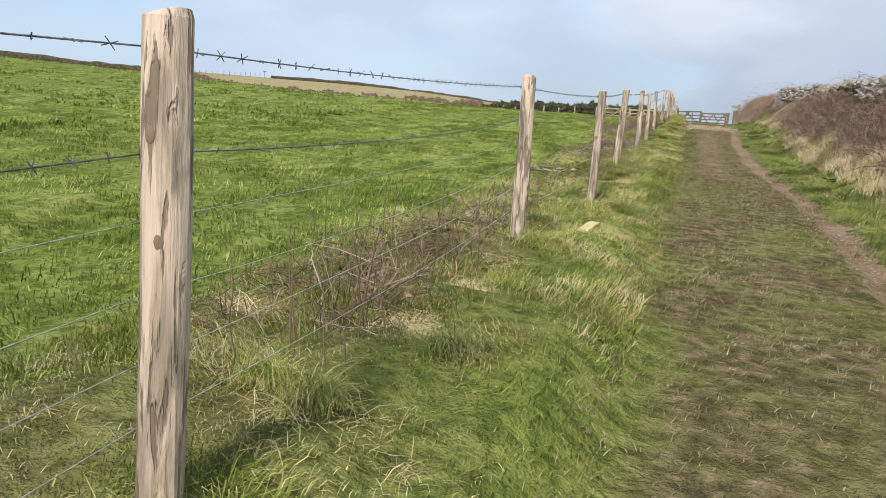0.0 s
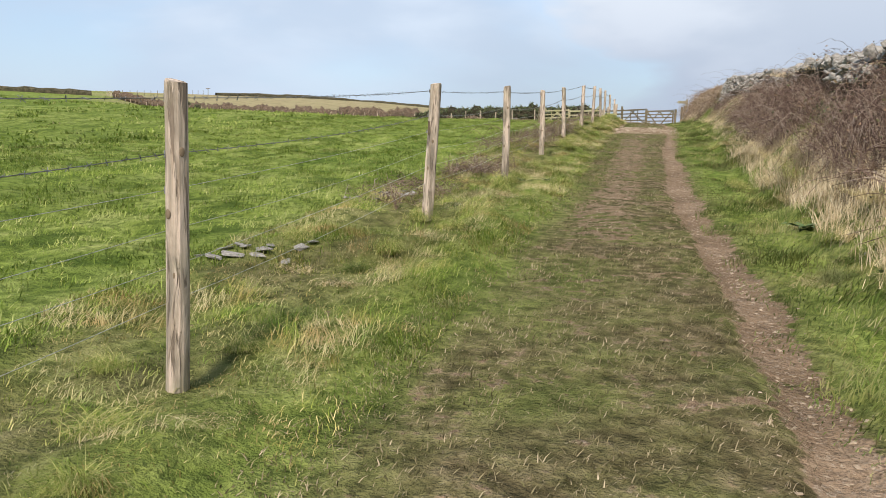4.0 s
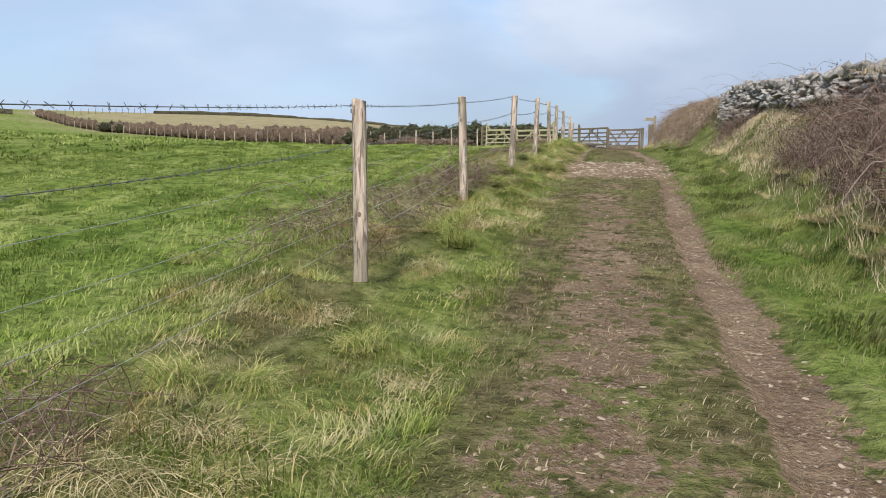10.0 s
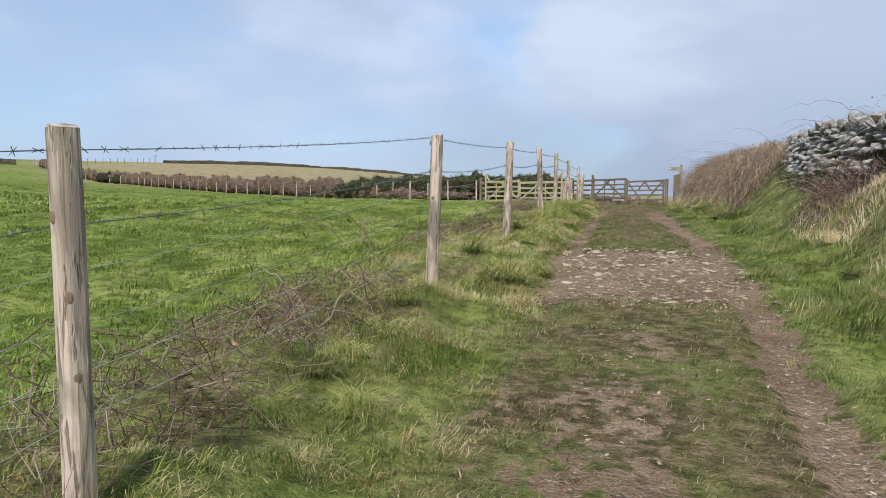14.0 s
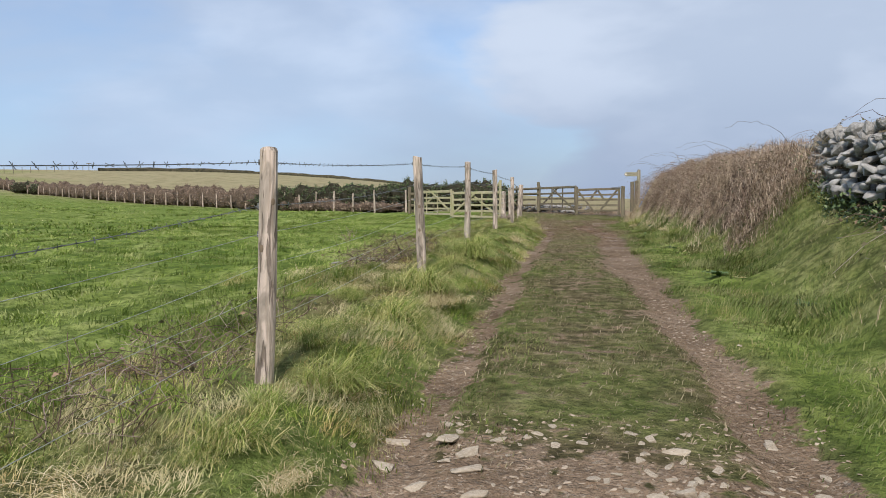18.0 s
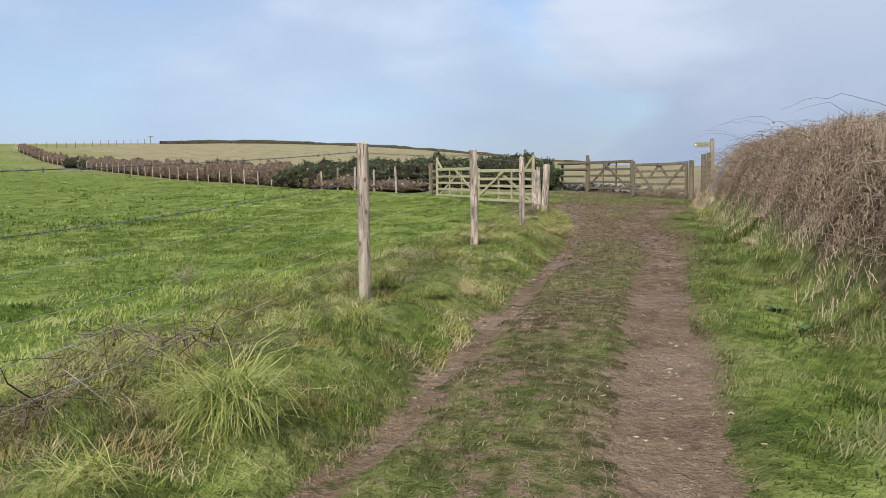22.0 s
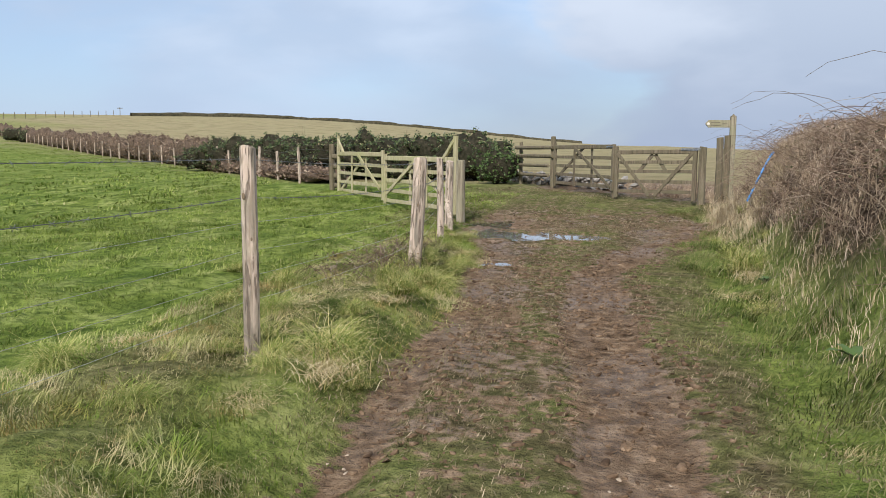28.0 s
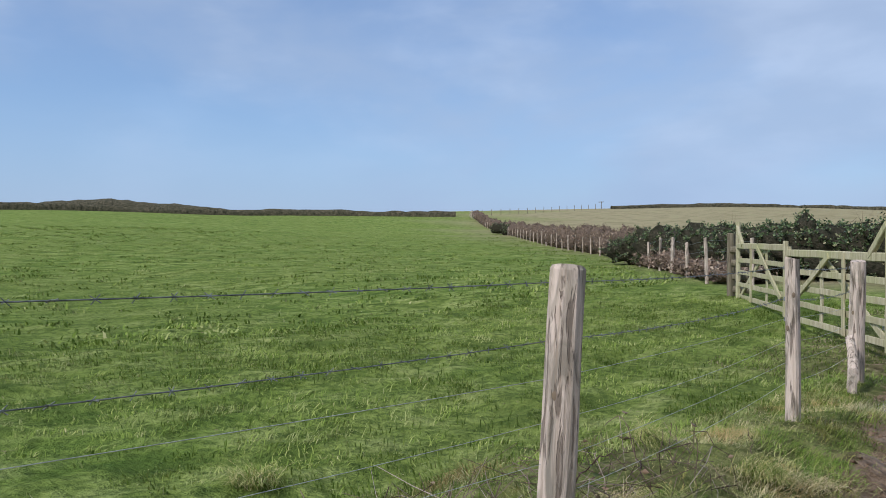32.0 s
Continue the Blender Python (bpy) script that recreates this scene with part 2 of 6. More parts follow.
POST_WOOD = post_mat()
GATE_WOOD = wood_mat("gate_wood", (0.24, 0.205, 0.12), (0.43, 0.385, 0.24), (0.58, 0.53, 0.37), (0.35, 0.35, 0.17))
OLD_WOOD = wood_mat("old_gate_wood", (0.068, 0.054, 0.036), (0.165, 0.135, 0.092), (0.27, 0.232, 0.166), (0.145, 0.135, 0.08))
FRESH_WOOD = wood_mat("fresh_plank_wood", (0.46, 0.37, 0.2), (0.62, 0.52, 0.3), (0.72, 0.63, 0.4))
SIGN_WOOD = wood_mat("sign_wood", (0.15, 0.125, 0.09), (0.30, 0.26, 0.195), (0.42, 0.38, 0.29), (0.26, 0.26, 0.16))


def stone_mat(name, a, b, c):
    k = Mat(name, 0.9, 0.08)
    n1, n2 = k.tex(7, 6, 0.65, k.vec()), k.tex(38, 4, 0.6, k.vec())
    col = k.ramp(n1, (0.3, a), (0.5, b), (0.7, c))
    col = k.mix(k.math("MULTIPLY", k.math("ADD", k.each(), k.island()), 0.25), col, a)
    col = k.mix(k.ramp(n2, (0.58, 0.0), (0.78, 0.4)), col, tuple(min(0.75, v * 1.3) for v in c))
    k.colour(col)
    k.bump(k.math("ADD", n1, k.math("MULTIPLY", n2, 0.4)), 0.7, 0.02)
    return k.m


WALL_STONE = stone_mat("wall_stone", (0.14, 0.132, 0.118), (0.36, 0.345, 0.315), (0.56, 0.54, 0.5))
TRACK_STONE = stone_mat("track_stone", (0.24, 0.18, 0.125), (0.40, 0.32, 0.235), (0.55, 0.465, 0.36))

RUBBLE_STONE = stone_mat("rubble_stone", (0.36, 0.29, 0.21), (0.52, 0.44, 0.335), (0.66, 0.575, 0.46))

_k = Mat("galvanised_wire", 0.55, 0.4, 0.7)
_k.colour(_k.ramp(_k.tex(30), (0.4, (0.12, 0.13, 0.13)), (0.6, (0.26, 0.27, 0.27))))
WIRE = _k.m
_k = Mat("pale_wire", 0.5, 0.4, 0.5)
_k.colour(_k.ramp(_k.tex(30), (0.4, (0.34, 0.36, 0.34)), (0.6, (0.52, 0.54, 0.5))))
PALE_WIRE = _k.m
_k = Mat("zinc_fitting", 0.5, 0.5, 0.8)
_k.colour(_k.ramp(_k.tex(14), (0.4, (0.25, 0.26, 0.27)), (0.6, (0.42, 0.43, 0.44))))
ZINC = _k.m
_k = Mat("bramble_cane", 0.75, 0.25)
_k.colour(_k.ramp(_k.island(), (0.0, (0.055, 0.031, 0.025)), (0.4, (0.13, 0.082, 0.062)), (0.75, (0.24, 0.17, 0.135)), (1.0, (0.42, 0.35, 0.29))))
CANE = _k.m
_k = Mat("dead_stem", 0.85, 0.2)
_k.colour(_k.ramp(_k.island(), (0.0, (0.07, 0.05, 0.035)), (1.0, (0.2, 0.15, 0.1))))
STEM = _k.m
_k = Mat("ivy_leaf", 0.45, 0.4)
_k.colour(_k.ramp(_k.island(), (0.0, (0.025, 0.045, 0.018)), (0.5, (0.075, 0.12, 0.04)), (0.85, (0.14, 0.19, 0.07)), (1.0, (0.36, 0.30, 0.18))))
IVY = _k.m
_k = Mat("bramble_leaf", 0.6, 0.3)
_k.colour(_k.ramp(_k.island(), (0.0, (0.07, 0.1, 0.035)), (0.5, (0.16, 0.12, 0.07)), (1.0, (0.3, 0.2, 0.13))))
BRAMBLE_LEAF = _k.m
_k = Mat("weed_leaf", 0.5, 0.35)
_k.colour(_k.ramp(_k.island(), (0.0, (0.05, 0.1, 0.025)), (1.0, (0.12, 0.19, 0.055))))
WEED = _k.m
# near-black: the shade inside bushes and between wall stones, as a colour
_k = Mat("shade_core", 0.95, 0.1)
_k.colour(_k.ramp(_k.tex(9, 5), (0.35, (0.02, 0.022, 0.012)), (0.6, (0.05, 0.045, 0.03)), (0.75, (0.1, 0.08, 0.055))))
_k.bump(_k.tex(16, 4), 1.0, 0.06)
SHADE_CORE = _k.m
_k = Mat("brown_hedge_core", 0.95, 0.1)
_k.colour(_k.ramp(_k.tex(7, 5), (0.35, (0.07, 0.05, 0.035)), (0.55, (0.15, 0.11, 0.08)), (0.75, (0.27, 0.21, 0.15))))
_k.bump(_k.tex(13, 4), 1.0, 0.08)
BROWN_CORE = _k.m
_k = Mat("far_hedge_growth", 0.95, 0.1)
_k.colour(_k.ramp(_k.tex(1.6, 6, 0.7), (0.36, (0.035, 0.034, 0.02)), (0.5, (0.085, 0.078, 0.048)), (0.66, (0.16, 0.135, 0.09))))
_k.bump(_k.tex(2.5, 5, 0.7), 1.0, 0.3)
FAR_HEDGE = _k.m
_k = Mat("brown_hedge_twig", 0.9, 0.15)
_k.colour(_k.ramp(_k.island(), (0.0, (0.12, 0.085, 0.06)), (0.6, (0.26, 0.185, 0.135)), (1.0, (0.42, 0.34, 0.25))))
TWIG = _k.m
_k = Mat("blue_hose", 0.4, 0.4)
_k.colour(_k.ramp(_k.tex(20), (0.4, (0.05, 0.22, 0.55)), (0.6, (0.09, 0.32, 0.7))))
HOSE = _k.m
_k = Mat("puddle_water", 0.03, 0.5)
_k.colour(_k.ramp(_k.tex(3), (0.4, (0.2, 0.16, 0.125)), (0.6, (0.27, 0.225, 0.18))))
_k.b.inputs["IOR"].default_value = 1.4
_k.b.inputs["Coat Weight"].default_value, _k.b.inputs["Coat Roughness"].default_value = 1.0, 0.01
_k.bump(_k.tex(7, 3), 0.22, 0.03)
PUDDLE = _k.m
_k = Mat("churned_mud", 0.85, 0.12)
_k.colour(_k.ramp(_k.tex(14, 5), (0.35, (0.06, 0.039, 0.025)), (0.55, (0.158, 0.106, 0.066)), (0.72, (0.3, 0.215, 0.14))))
_k.bump(_k.tex(60, 3), 0.8, 0.01)
MUD = _k.m
_k = Mat("sign_lettering", 0.8)
_k.colour(_k.ramp(_k.tex(20), (0.4, (0.11, 0.095, 0.07)), (0.6, (0.17, 0.15, 0.11))))
LETTER = _k.m
_k = Mat("marker_disc", 0.6)
_k.colour(_k.ramp(_k.tex(20), (0.4, (0.62, 0.58, 0.48)), (0.6, (0.72, 0.69, 0.6))))
DISC = _k.m


def ground_mat():
    k = Mat("meadow_and_track", 0.95, 0.03)
    n_big, n_mid, n_fine, n_grit = k.tex(0.12, 4), k.tex(1.1, 5), k.tex(9, 5), k.tex(70, 3)
    hump = k.tex(1.0, 4, 0.6, k.vec((1.9, 1.2, 1.0), "World"))
    wide = k.tex(0.33, 3, 0.5, k.vec((1.2, 0.5, 1.0), "World"))
    # turf tones; the low parts of hump are coloured dark as shaded hollows
    g = k.ramp(hump, (0.36, (0.0842, 0.131, 0.0262)), (0.47, (0.197, 0.262, 0.0562)), (0.56, (0.281, 0.347, 0.0936)), (0.68, (0.394, 0.431, 0.15)))
    g = k.mix(k.ramp(wide, (0.4, 0.0), (0.62, 0.45)), g, (0.125, 0.211, 0.0351))
    g = k.mix(k.ramp(n_big, (0.42, 0.0), (0.65, 0.4)), g, (0.226, 0.265, 0.0702))
    g = k.mix(k.ramp(n_fine, (0.38, 0.7), (0.55, 0.0)), g, (0.0663, 0.105, 0.0218))
    litter = k.ramp(n_fine, (0.3, (0.06, 0.048, 0.026)), (0.5, (0.145, 0.117, 0.065)), (0.7, (0.27, 0.215, 0.132)))
    g = k.mix(k.math("MULTIPLY", k.attr("litter"), k.ramp(n_mid, (0.3, 0.35), (0.6, 1.0)), True), g, litter)
    tan = k.ramp(k.tex(0.35, 5), (0.35, (0.24, 0.21, 0.115)), (0.55, (0.34, 0.295, 0.17)), (0.72, (0.28, 0.285, 0.14)))
    g = k.mix(k.attr("tan"), g, tan)
    earth = k.ramp(n_mid, (0.3, (0.155, 0.105, 0.066)), (0.5, (0.262, 0.184, 0.12)), (0.7, (0.37, 0.272, 0.186)))
    grit = k.ramp(k.cells(42, out="Color"), (0.2, (0.144, 0.104, 0.068)), (0.6, (0.304, 0.236, 0.168)), (0.95, (0.496, 0.424, 0.328)))
    earth = k.mix(k.ramp(n_grit, (0.46, 0.0), (0.6, 0.75)), earth, grit)
    mud = k.ramp(n_fine, (0.3, (0.078, 0.051, 0.031)), (0.5, (0.208, 0.141, 0.088)), (0.72, (0.38, 0.28, 0.187)))
    earth = k.mix(k.attr("mud"), earth, mud)
    edge = k.math("ADD", k.attr("dirt"), k.math("MULTIPLY", k.math("SUBTRACT", n_fine, 0.5), 1.6))
    edge = k.math("ADD", edge, k.math("MULTIPLY", k.math("SUBTRACT", k.tex(2.6, 4), 0.5), 1.3))
    f = k.ramp(edge, (0.42, 0.0), (0.60, 1.0))
    soil = k.mix(f, g, earth)
    # dead litter below the brambles, its colour darkened for the shade among the canes
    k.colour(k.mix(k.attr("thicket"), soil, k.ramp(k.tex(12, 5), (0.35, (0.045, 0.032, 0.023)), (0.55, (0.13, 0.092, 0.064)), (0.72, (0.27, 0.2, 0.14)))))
    wet = k.math("MULTIPLY", k.attr("mud"), k.ramp(n_mid, (0.42, 0.0), (0.6, 0.55)))
    k.link(k.math("SUBTRACT", 0.96, k.math("MULTIPLY", wet, f)), k.b.inputs["Roughness"])
    k.link(k.math("ADD", 0.03, k.math("MULTIPLY", k.math("MULTIPLY", wet, f), 0.45)), k.b.inputs["Specular IOR Level"])
    clod = k.tex(26, 4, 0.7)
    fine_relief = k.math("ADD", k.math("MULTIPLY", n_grit, 0.3), k.math("ADD", n_fine, k.math("MULTIPLY", clod, 0.9)))
    k.bump(k.math("ADD", fine_relief, k.math("MULTIPLY", hump, 5.0)), 1.0, 0.06)
    return k.m


GROUND = ground_mat()

# ---- shape of the land ----
# x runs across the track from the wire fence (0) towards the stone wall, y along the track
RISE_Y = (-300, -40, -12, -5, 0, 4, 8, 12, 16, 20, 24, 28, 32, 37, 42, 47, 52, 56, 58.5, 61, 64, 70, 320)
RISE_Z = (-12.0, -2.47, -1.1, -0.7, -0.4, -0.18, 0.05, 0.26, 0.49, 0.79, 1.1, 1.41, 1.61, 1.77, 1.8, 1.79, 1.775, 1.775, 1.8, 2.06, 2.13, 2.2, 5.2)


HOLLOWS = ((0.45, 54.45, 1.2, 0.72, 0.085), (-0.5, 56.3, 0.62, 1.4, 0.075), (0.5, 50.8, 0.35, 0.3, 0.05))


def smooth(a, b, v):
    s = np.clip((np.asarray(v, float) - a) / (b - a), 0, 1)
    return s * s * (3 - 2 * s)


def rough2(x, y, size, seed):
    """Smooth random relief from -1 to 1, cells of that size."""
    x, y = np.asarray(x, float) / size, np.asarray(y, float) / size
    i, j = np.floor(x), np.floor(y)
    u, v = x - i, y - j
    u, v = u * u * (3 - 2 * u), v * v * (3 - 2 * v)

    def h(a, b):
        s = np.sin(a * 127.1 + b * 311.7 + seed * 74.7) * 43758.5453
        return (s - np.floor(s)) * 2 - 1

    return (h(i, j) * (1 - u) + h(i + 1, j) * u) * (1 - v) + (h(i, j + 1) * (1 - u) + h(i + 1, j + 1) * u) * v


def rise(y):
    y = np.asarray(y, float)
    return sum(np.interp(y + d, RISE_Y, RISE_Z) * w for d, w in ((-2, 0.15), (-1, 0.2), (0, 0.3), (1, 0.2), (2, 0.15)))


BANK_Y = (-40, -20, 4, 6, 9, 11, 28, 31.5, 34.5, 37, 48, 55.5, 58.5)
BANK_Z = (0, 1.3, 1.3, 1.15, 1.15, 1.25, 1.15, 0.75, 0.75, 1.4, 1.6, 1.5, 0)
LEFT_Y = (-6, 8, 12, 15, 18, 24, 35, 39, 42, 46, 48, 50, 52, 55)
LEFT_X = (1.04, 1.06, 1.05, 0.9, 0.82, 0.8, 0.84, 0.95, 0.9, 0.75, 0.6, 0.28, 0.0, -0.85)
RIGHT_Y = (-6, 4, 9, 13, 20, 25, 28, 31, 38, 44, 47, 50, 52, 55, 57, 60)
RIGHT_X = (2.88, 2.84, 2.75, 2.63, 2.6, 2.72, 2.73, 2.67, 2.66, 2.66, 2.32, 2.05, 2.4, 3.5, 3.6, 2.4)
FENCE_Y = (-6, 0, 2.5, 4.2, 6.5, 8.6, 12, 16, 20.6, 23, 25, 27.5, 29, 33, 42, 46, 50, 54)
FENCE_Z = (0.22, 0.24, 0.1, 0.02, 0.08, 0.12, 0.05, 0.07, 0.14, 0.12, 0.05, 0.11, 0.1, 0.15, 0.16, 0.2, 0.21, 0.0)
PATH_Y = (-6, 5, 9, 13, 18, 25, 31, 33, 36, 38, 41, 50)
PATH_W = (0.32, 0.32, 0.34, 0.4, 0.36, 0.3, 0.32, 0.42, 0.65, 0.62, 0.55, 0.55)


def bank_top(y):
    """How high the walled bank stands over the track."""
    return np.interp(y, BANK_Y, BANK_Z)


def left_edge(y):
    return np.interp(y, LEFT_Y, LEFT_X) + 0.07 * rough2(y, y * 0, 1.7, 5) + 0.05 * rough2(y, y * 0, 0.5, 15)


def right_edge(y):
    return np.interp(y, RIGHT_Y, RIGHT_X) + 0.05 * rough2(y, y * 0, 1.3, 9) + 0.035 * rough2(y, y * 0, 0.45, 19)


def path_right(x, y, soft=1.0):
    """1 on the bare footpath along the walled bank's side of the track."""
    w = np.interp(y, PATH_Y, PATH_W)
    return np.exp(-((x - right_edge(y) + w / 2) / (0.5 * w * soft)) ** 6)


def path_left(x, y, soft=1.0):
    """1 on the bare wheel rut beside the fence bank."""
    return np.exp(-((x - left_edge(y) - 0.12) / (0.14 * soft)) ** 4) * smooth(23, 27, y)


def path_mid(x, y):
    """1 on the stony wheel rut inside the track, over its lower half."""
    return np.exp(-((x - 1.55 - 0.05 * rough2(y, y * 0, 1.1, 29)) / 0.3) ** 4) * smooth(7, 10.5, y) * smooth(25, 22, y)


HEDGE_X = (-60, -6, 1.2, 5.8, 9.0, 24, 81, 125, 400)
HEDGE_Y = (59.0, 59.5, 64.5, 63.5, 66.0, 83, 133.6, 169, 360)
DIP_X = (5, 9, 12, 16, 20, 26, 32, 41, 53, 67, 86, 102, 116, 130, 160)
DIP_Z = (0, 0.2, 0.35, 0.6, 0.8, 0.95, 1.05, 1.35, 1.55, 1.9, 2.5, 2.3, 1.5, 0.8, 0)


def beyond_boundary(x, y):
    """How far a place lies behind the field's hedge, in metres (minus: in the field)."""
    line_y = np.interp(-np.asarray(x, float), HEDGE_X, HEDGE_Y)
    return (np.asarray(y, float) - line_y) * 0.72


def land(x, y):
    x, y = np.asarray(x, float), np.asarray(y, float)
    z = rise(y)
    near = smooth(70, 56, y) * smooth(-30, -8, y)
    # fence bank
    edge = left_edge(y)
    z = z + near * np.interp(y, FENCE_Y, FENCE_Z) * smooth(edge, edge - 0.5, x) * smooth(-2.0, -0.5, x)
    # field and hill
    left = np.maximum(0, -x - 1.5)
    z = z + 0.030 * left * smooth(0, 14, left)
    z = z + 0.013 * np.maximum(0, y - 70) * smooth(10, 90, -x)
    z = z + 2.6 * np.exp(-((x + 115) ** 2 + (y - 250) ** 2) / 85 ** 2)
    # the field falls to its hedge, and the hill rises again behind it
    back = beyond_boundary(x, y)
    z = z - np.interp(-x, DIP_X, DIP_Z) * smooth(-50, -4, back) * smooth(75, 8, back)
    z = z + 1.6 * smooth(135, 90, y) * smooth(90, 170, -x)
    # walled bank
    upper = smooth(29, 36, y)
    foot = 3.15 + 0.2 * upper
    hump = smooth(0, 1, (x - foot) / (4.9 - 0.2 * upper - foot)) ** 1.2 * smooth(9.5, 6.2, x)
    z = z + (bank_top(y) + smooth(34, 38, y) * (0.14 * rough2(x * 0.6, y, 1.9, 94) + 0.08 * rough2(x, y, 0.7, 95))) * hump
    z = z - 0.03 * np.maximum(0, x - 9)
    r = np.hypot(x, y - 46)
    z = z - 30 * smooth(330, 700, r)
    # relief
    fine = smooth(40, 12, np.abs(x)) * smooth(90, 66, y)
    z = z + fine * (0.03 * rough2(x, y, 0.9, 1) + 0.014 * rough2(x, y, 0.31, 2)) * (1 - 0.55 * smooth(0.3, 0.8, x) * smooth(3.0, 2.7, x))
    tuft = smooth(0.9, 0.3, x) * smooth(-1.6, -0.4, x) + smooth(2.9, 3.3, x) * smooth(4.6, 3.9, x)
    z = z + near * tuft * (0.075 * rough2(x, y, 0.5, 4) + 0.03 * rough2(x, y, 0.2, 6))
    z = z + smooth(-0.8, -1.6, x) * smooth(-24, -12, x) * smooth(-8, 0, y) * smooth(66, 60, y) * (0.04 * rough2(x * 1.4, y, 0.75, 14) + 0.025 * rough2(x, y, 0.33, 24))
    # wheel ruts
    rut_l = path_left(x, y, 1.2) * smooth(50, 44, y)
    rut_r = path_right(x, y, 1.15) * smooth(52, 46, y)
    z = z - 0.045 * rut_l - 0.045 * rut_r
    # puddle hollows and trodden mud
    for cx, cy, rx, ry, deep in HOLLOWS:
        dip = np.exp(-(((x - cx) / rx) ** 2 + ((y - cy) / ry) ** 2) ** 2)
        z = z - deep * dip + 0.06 * dip * (rough2(x * 0.8 + y * 0.6, y * 0.8 - x * 0.6, 0.27, 37) + 0.7 * rough2(x * 0.6 - y * 0.8, y * 0.6 + x * 0.8, 0.13, 38))
    trod = smooth(46, 50, y) * smooth(60, 56, y) * smooth(-1.6, -0.6, x) * smooth(4, 3.4, x)
    return z + trod * (0.022 * rough2(x, y, 0.19, 7) + 0.014 * rough2(x, y, 0.42, 17)) + 0.010 * smooth(34, 44, y) * smooth(60, 56, y) * smooth(0.4, 0.9, x) * smooth(3.2, 2.6, x) * rough2(x, y, 0.2, 27)


def put_arrays(name, verts, quads=None, tris=None, material=None, attrs=None, soft=False):
    """A mesh object from arrays of vertices, quads and triangles."""
    me = bpy.data.meshes.new(name)
    quads = np.zeros((0, 4), int) if quads is None else quads
    tris = np.zeros((0, 3), int) if tris is None else tris
    me.vertices.add(len(verts))
    me.vertices.foreach_set("co", np.asarray(verts, np.float32).ravel())
    loops = np.concatenate([quads.ravel(), tris.ravel()]).astype(np.int32)
    sizes = np.concatenate([np.full(len(quads), 4), np.full(len(tris), 3)]).astype(np.int32)
    starts = np.concatenate([[0], np.cumsum(sizes)[:-1]]).astype(np.int32)
    me.loops.add(len(loops))
    me.loops.foreach_set("vertex_index", loops)
    me.polygons.add(len(sizes))
    me.polygons.foreach_set("loop_start", starts)
    if soft:
        me.polygons.foreach_set("use_smooth", np.ones(len(sizes), bool))
    for key, values in (attrs or {}).items():
        me.attributes.new(key, "FLOAT", "POINT").data.foreach_set("value", np.asarray(values, np.float32))
    me.update(calc_edges=True)
    me.validate()
    if material:
        me.materials.append(material)
    return new(name, me)


def grid_axis(fine_a, fine_b, step, far):
    mid = np.arange(fine_a, fine_b + step / 2, step)
    out, d, v = [], step * 1.25, fine_b
    while v < far:
        v += d
        d *= 1.22
        out.append(v)
    low, d, v = [], step * 1.25, fine_a
    while v > -far:
        v -= d
        d *= 1.22
        low.append(v)
    return np.array(low[::-1] + list(mid) + out)


gx, gy = grid_axis(-6.5, 5.6, 0.08, 3500), grid_axis(-6.5, 60, 0.085, 3500)
GX, GY = np.meshgrid(gx, gy)
gz = land(GX, GY)
ni, nj = len(gy), len(gx)
idx = np.arange(ni * nj).reshape(ni, nj)
gq = np.stack([idx[:-1, :-1], idx[:-1, 1:], idx[1:, 1:], idx[1:, :-1]], -1).reshape(-1, 4)
le, re_ = left_edge(GY), right_edge(GY)
on_track = smooth(-0.22, 0.2, GX - le) * smooth(-0.3 - 0.3 * smooth(40, 48, GY), 0.22, re_ - GX) * smooth(60, 55.5, GY)
path_r, path_l, mid_l = path_right(GX, GY), path_left(GX, GY), path_mid(GX, GY)
rubble = smooth(25.0, 25.8, GY) * smooth(28.6, 27.9, GY)
mud_all = smooth(43, 47, GY)
rut_all = np.exp(-((GX - le - 0.35) / 0.3) ** 4) + np.exp(-((GX - re_ + 0.3) / 0.34) ** 4)
dirt = on_track * (0.27 + 0.04 * smooth(5, 12, GY) + 0.7 * path_r + 0.55 * path_l + 0.27 * mid_l + 0.5 * rubble + 0.17 * mud_all + 0.26 * mud_all * rut_all)
dirt = dirt + 0.16 * smooth(0.75, -0.2, re_ - GX) * smooth(-1.2, -0.5, re_ - GX) * smooth(40, 46, GY) * smooth(60, 56, GY)
behind = smooth(-1.0, 1.0, beyond_boundary(GX, GY)) * smooth(74, 66, GY) * smooth(-2.5, 0.0, GX) * smooth(9, 6, GX)
green_mud = smooth(-3.2, -1.6, GX) * smooth(4.7, 3.7, GX) * smooth(54, 56.5, GY) * smooth(67, 63, GY)
spine = np.exp(-((GX - 1.75) / 0.42) ** 2) * smooth(46.5, 48.5, GY)
dark_mud = np.exp(-(((GX - 3.2) / 0.95) ** 2 + ((GY - 54.9) / 1.9) ** 2) ** 2)
dirt = np.clip(dirt * (1 - 0.45 * spine) + 0.7 * behind + 0.3 * green_mud + 0.5 * dark_mud, 0, 1)
mud = np.clip((0.3 * smooth(30, 36, GY) + 0.7 * smooth(36, 44, GY)) * on_track + 0.6 * behind + 0.7 * green_mud + dark_mud, 0, 1)
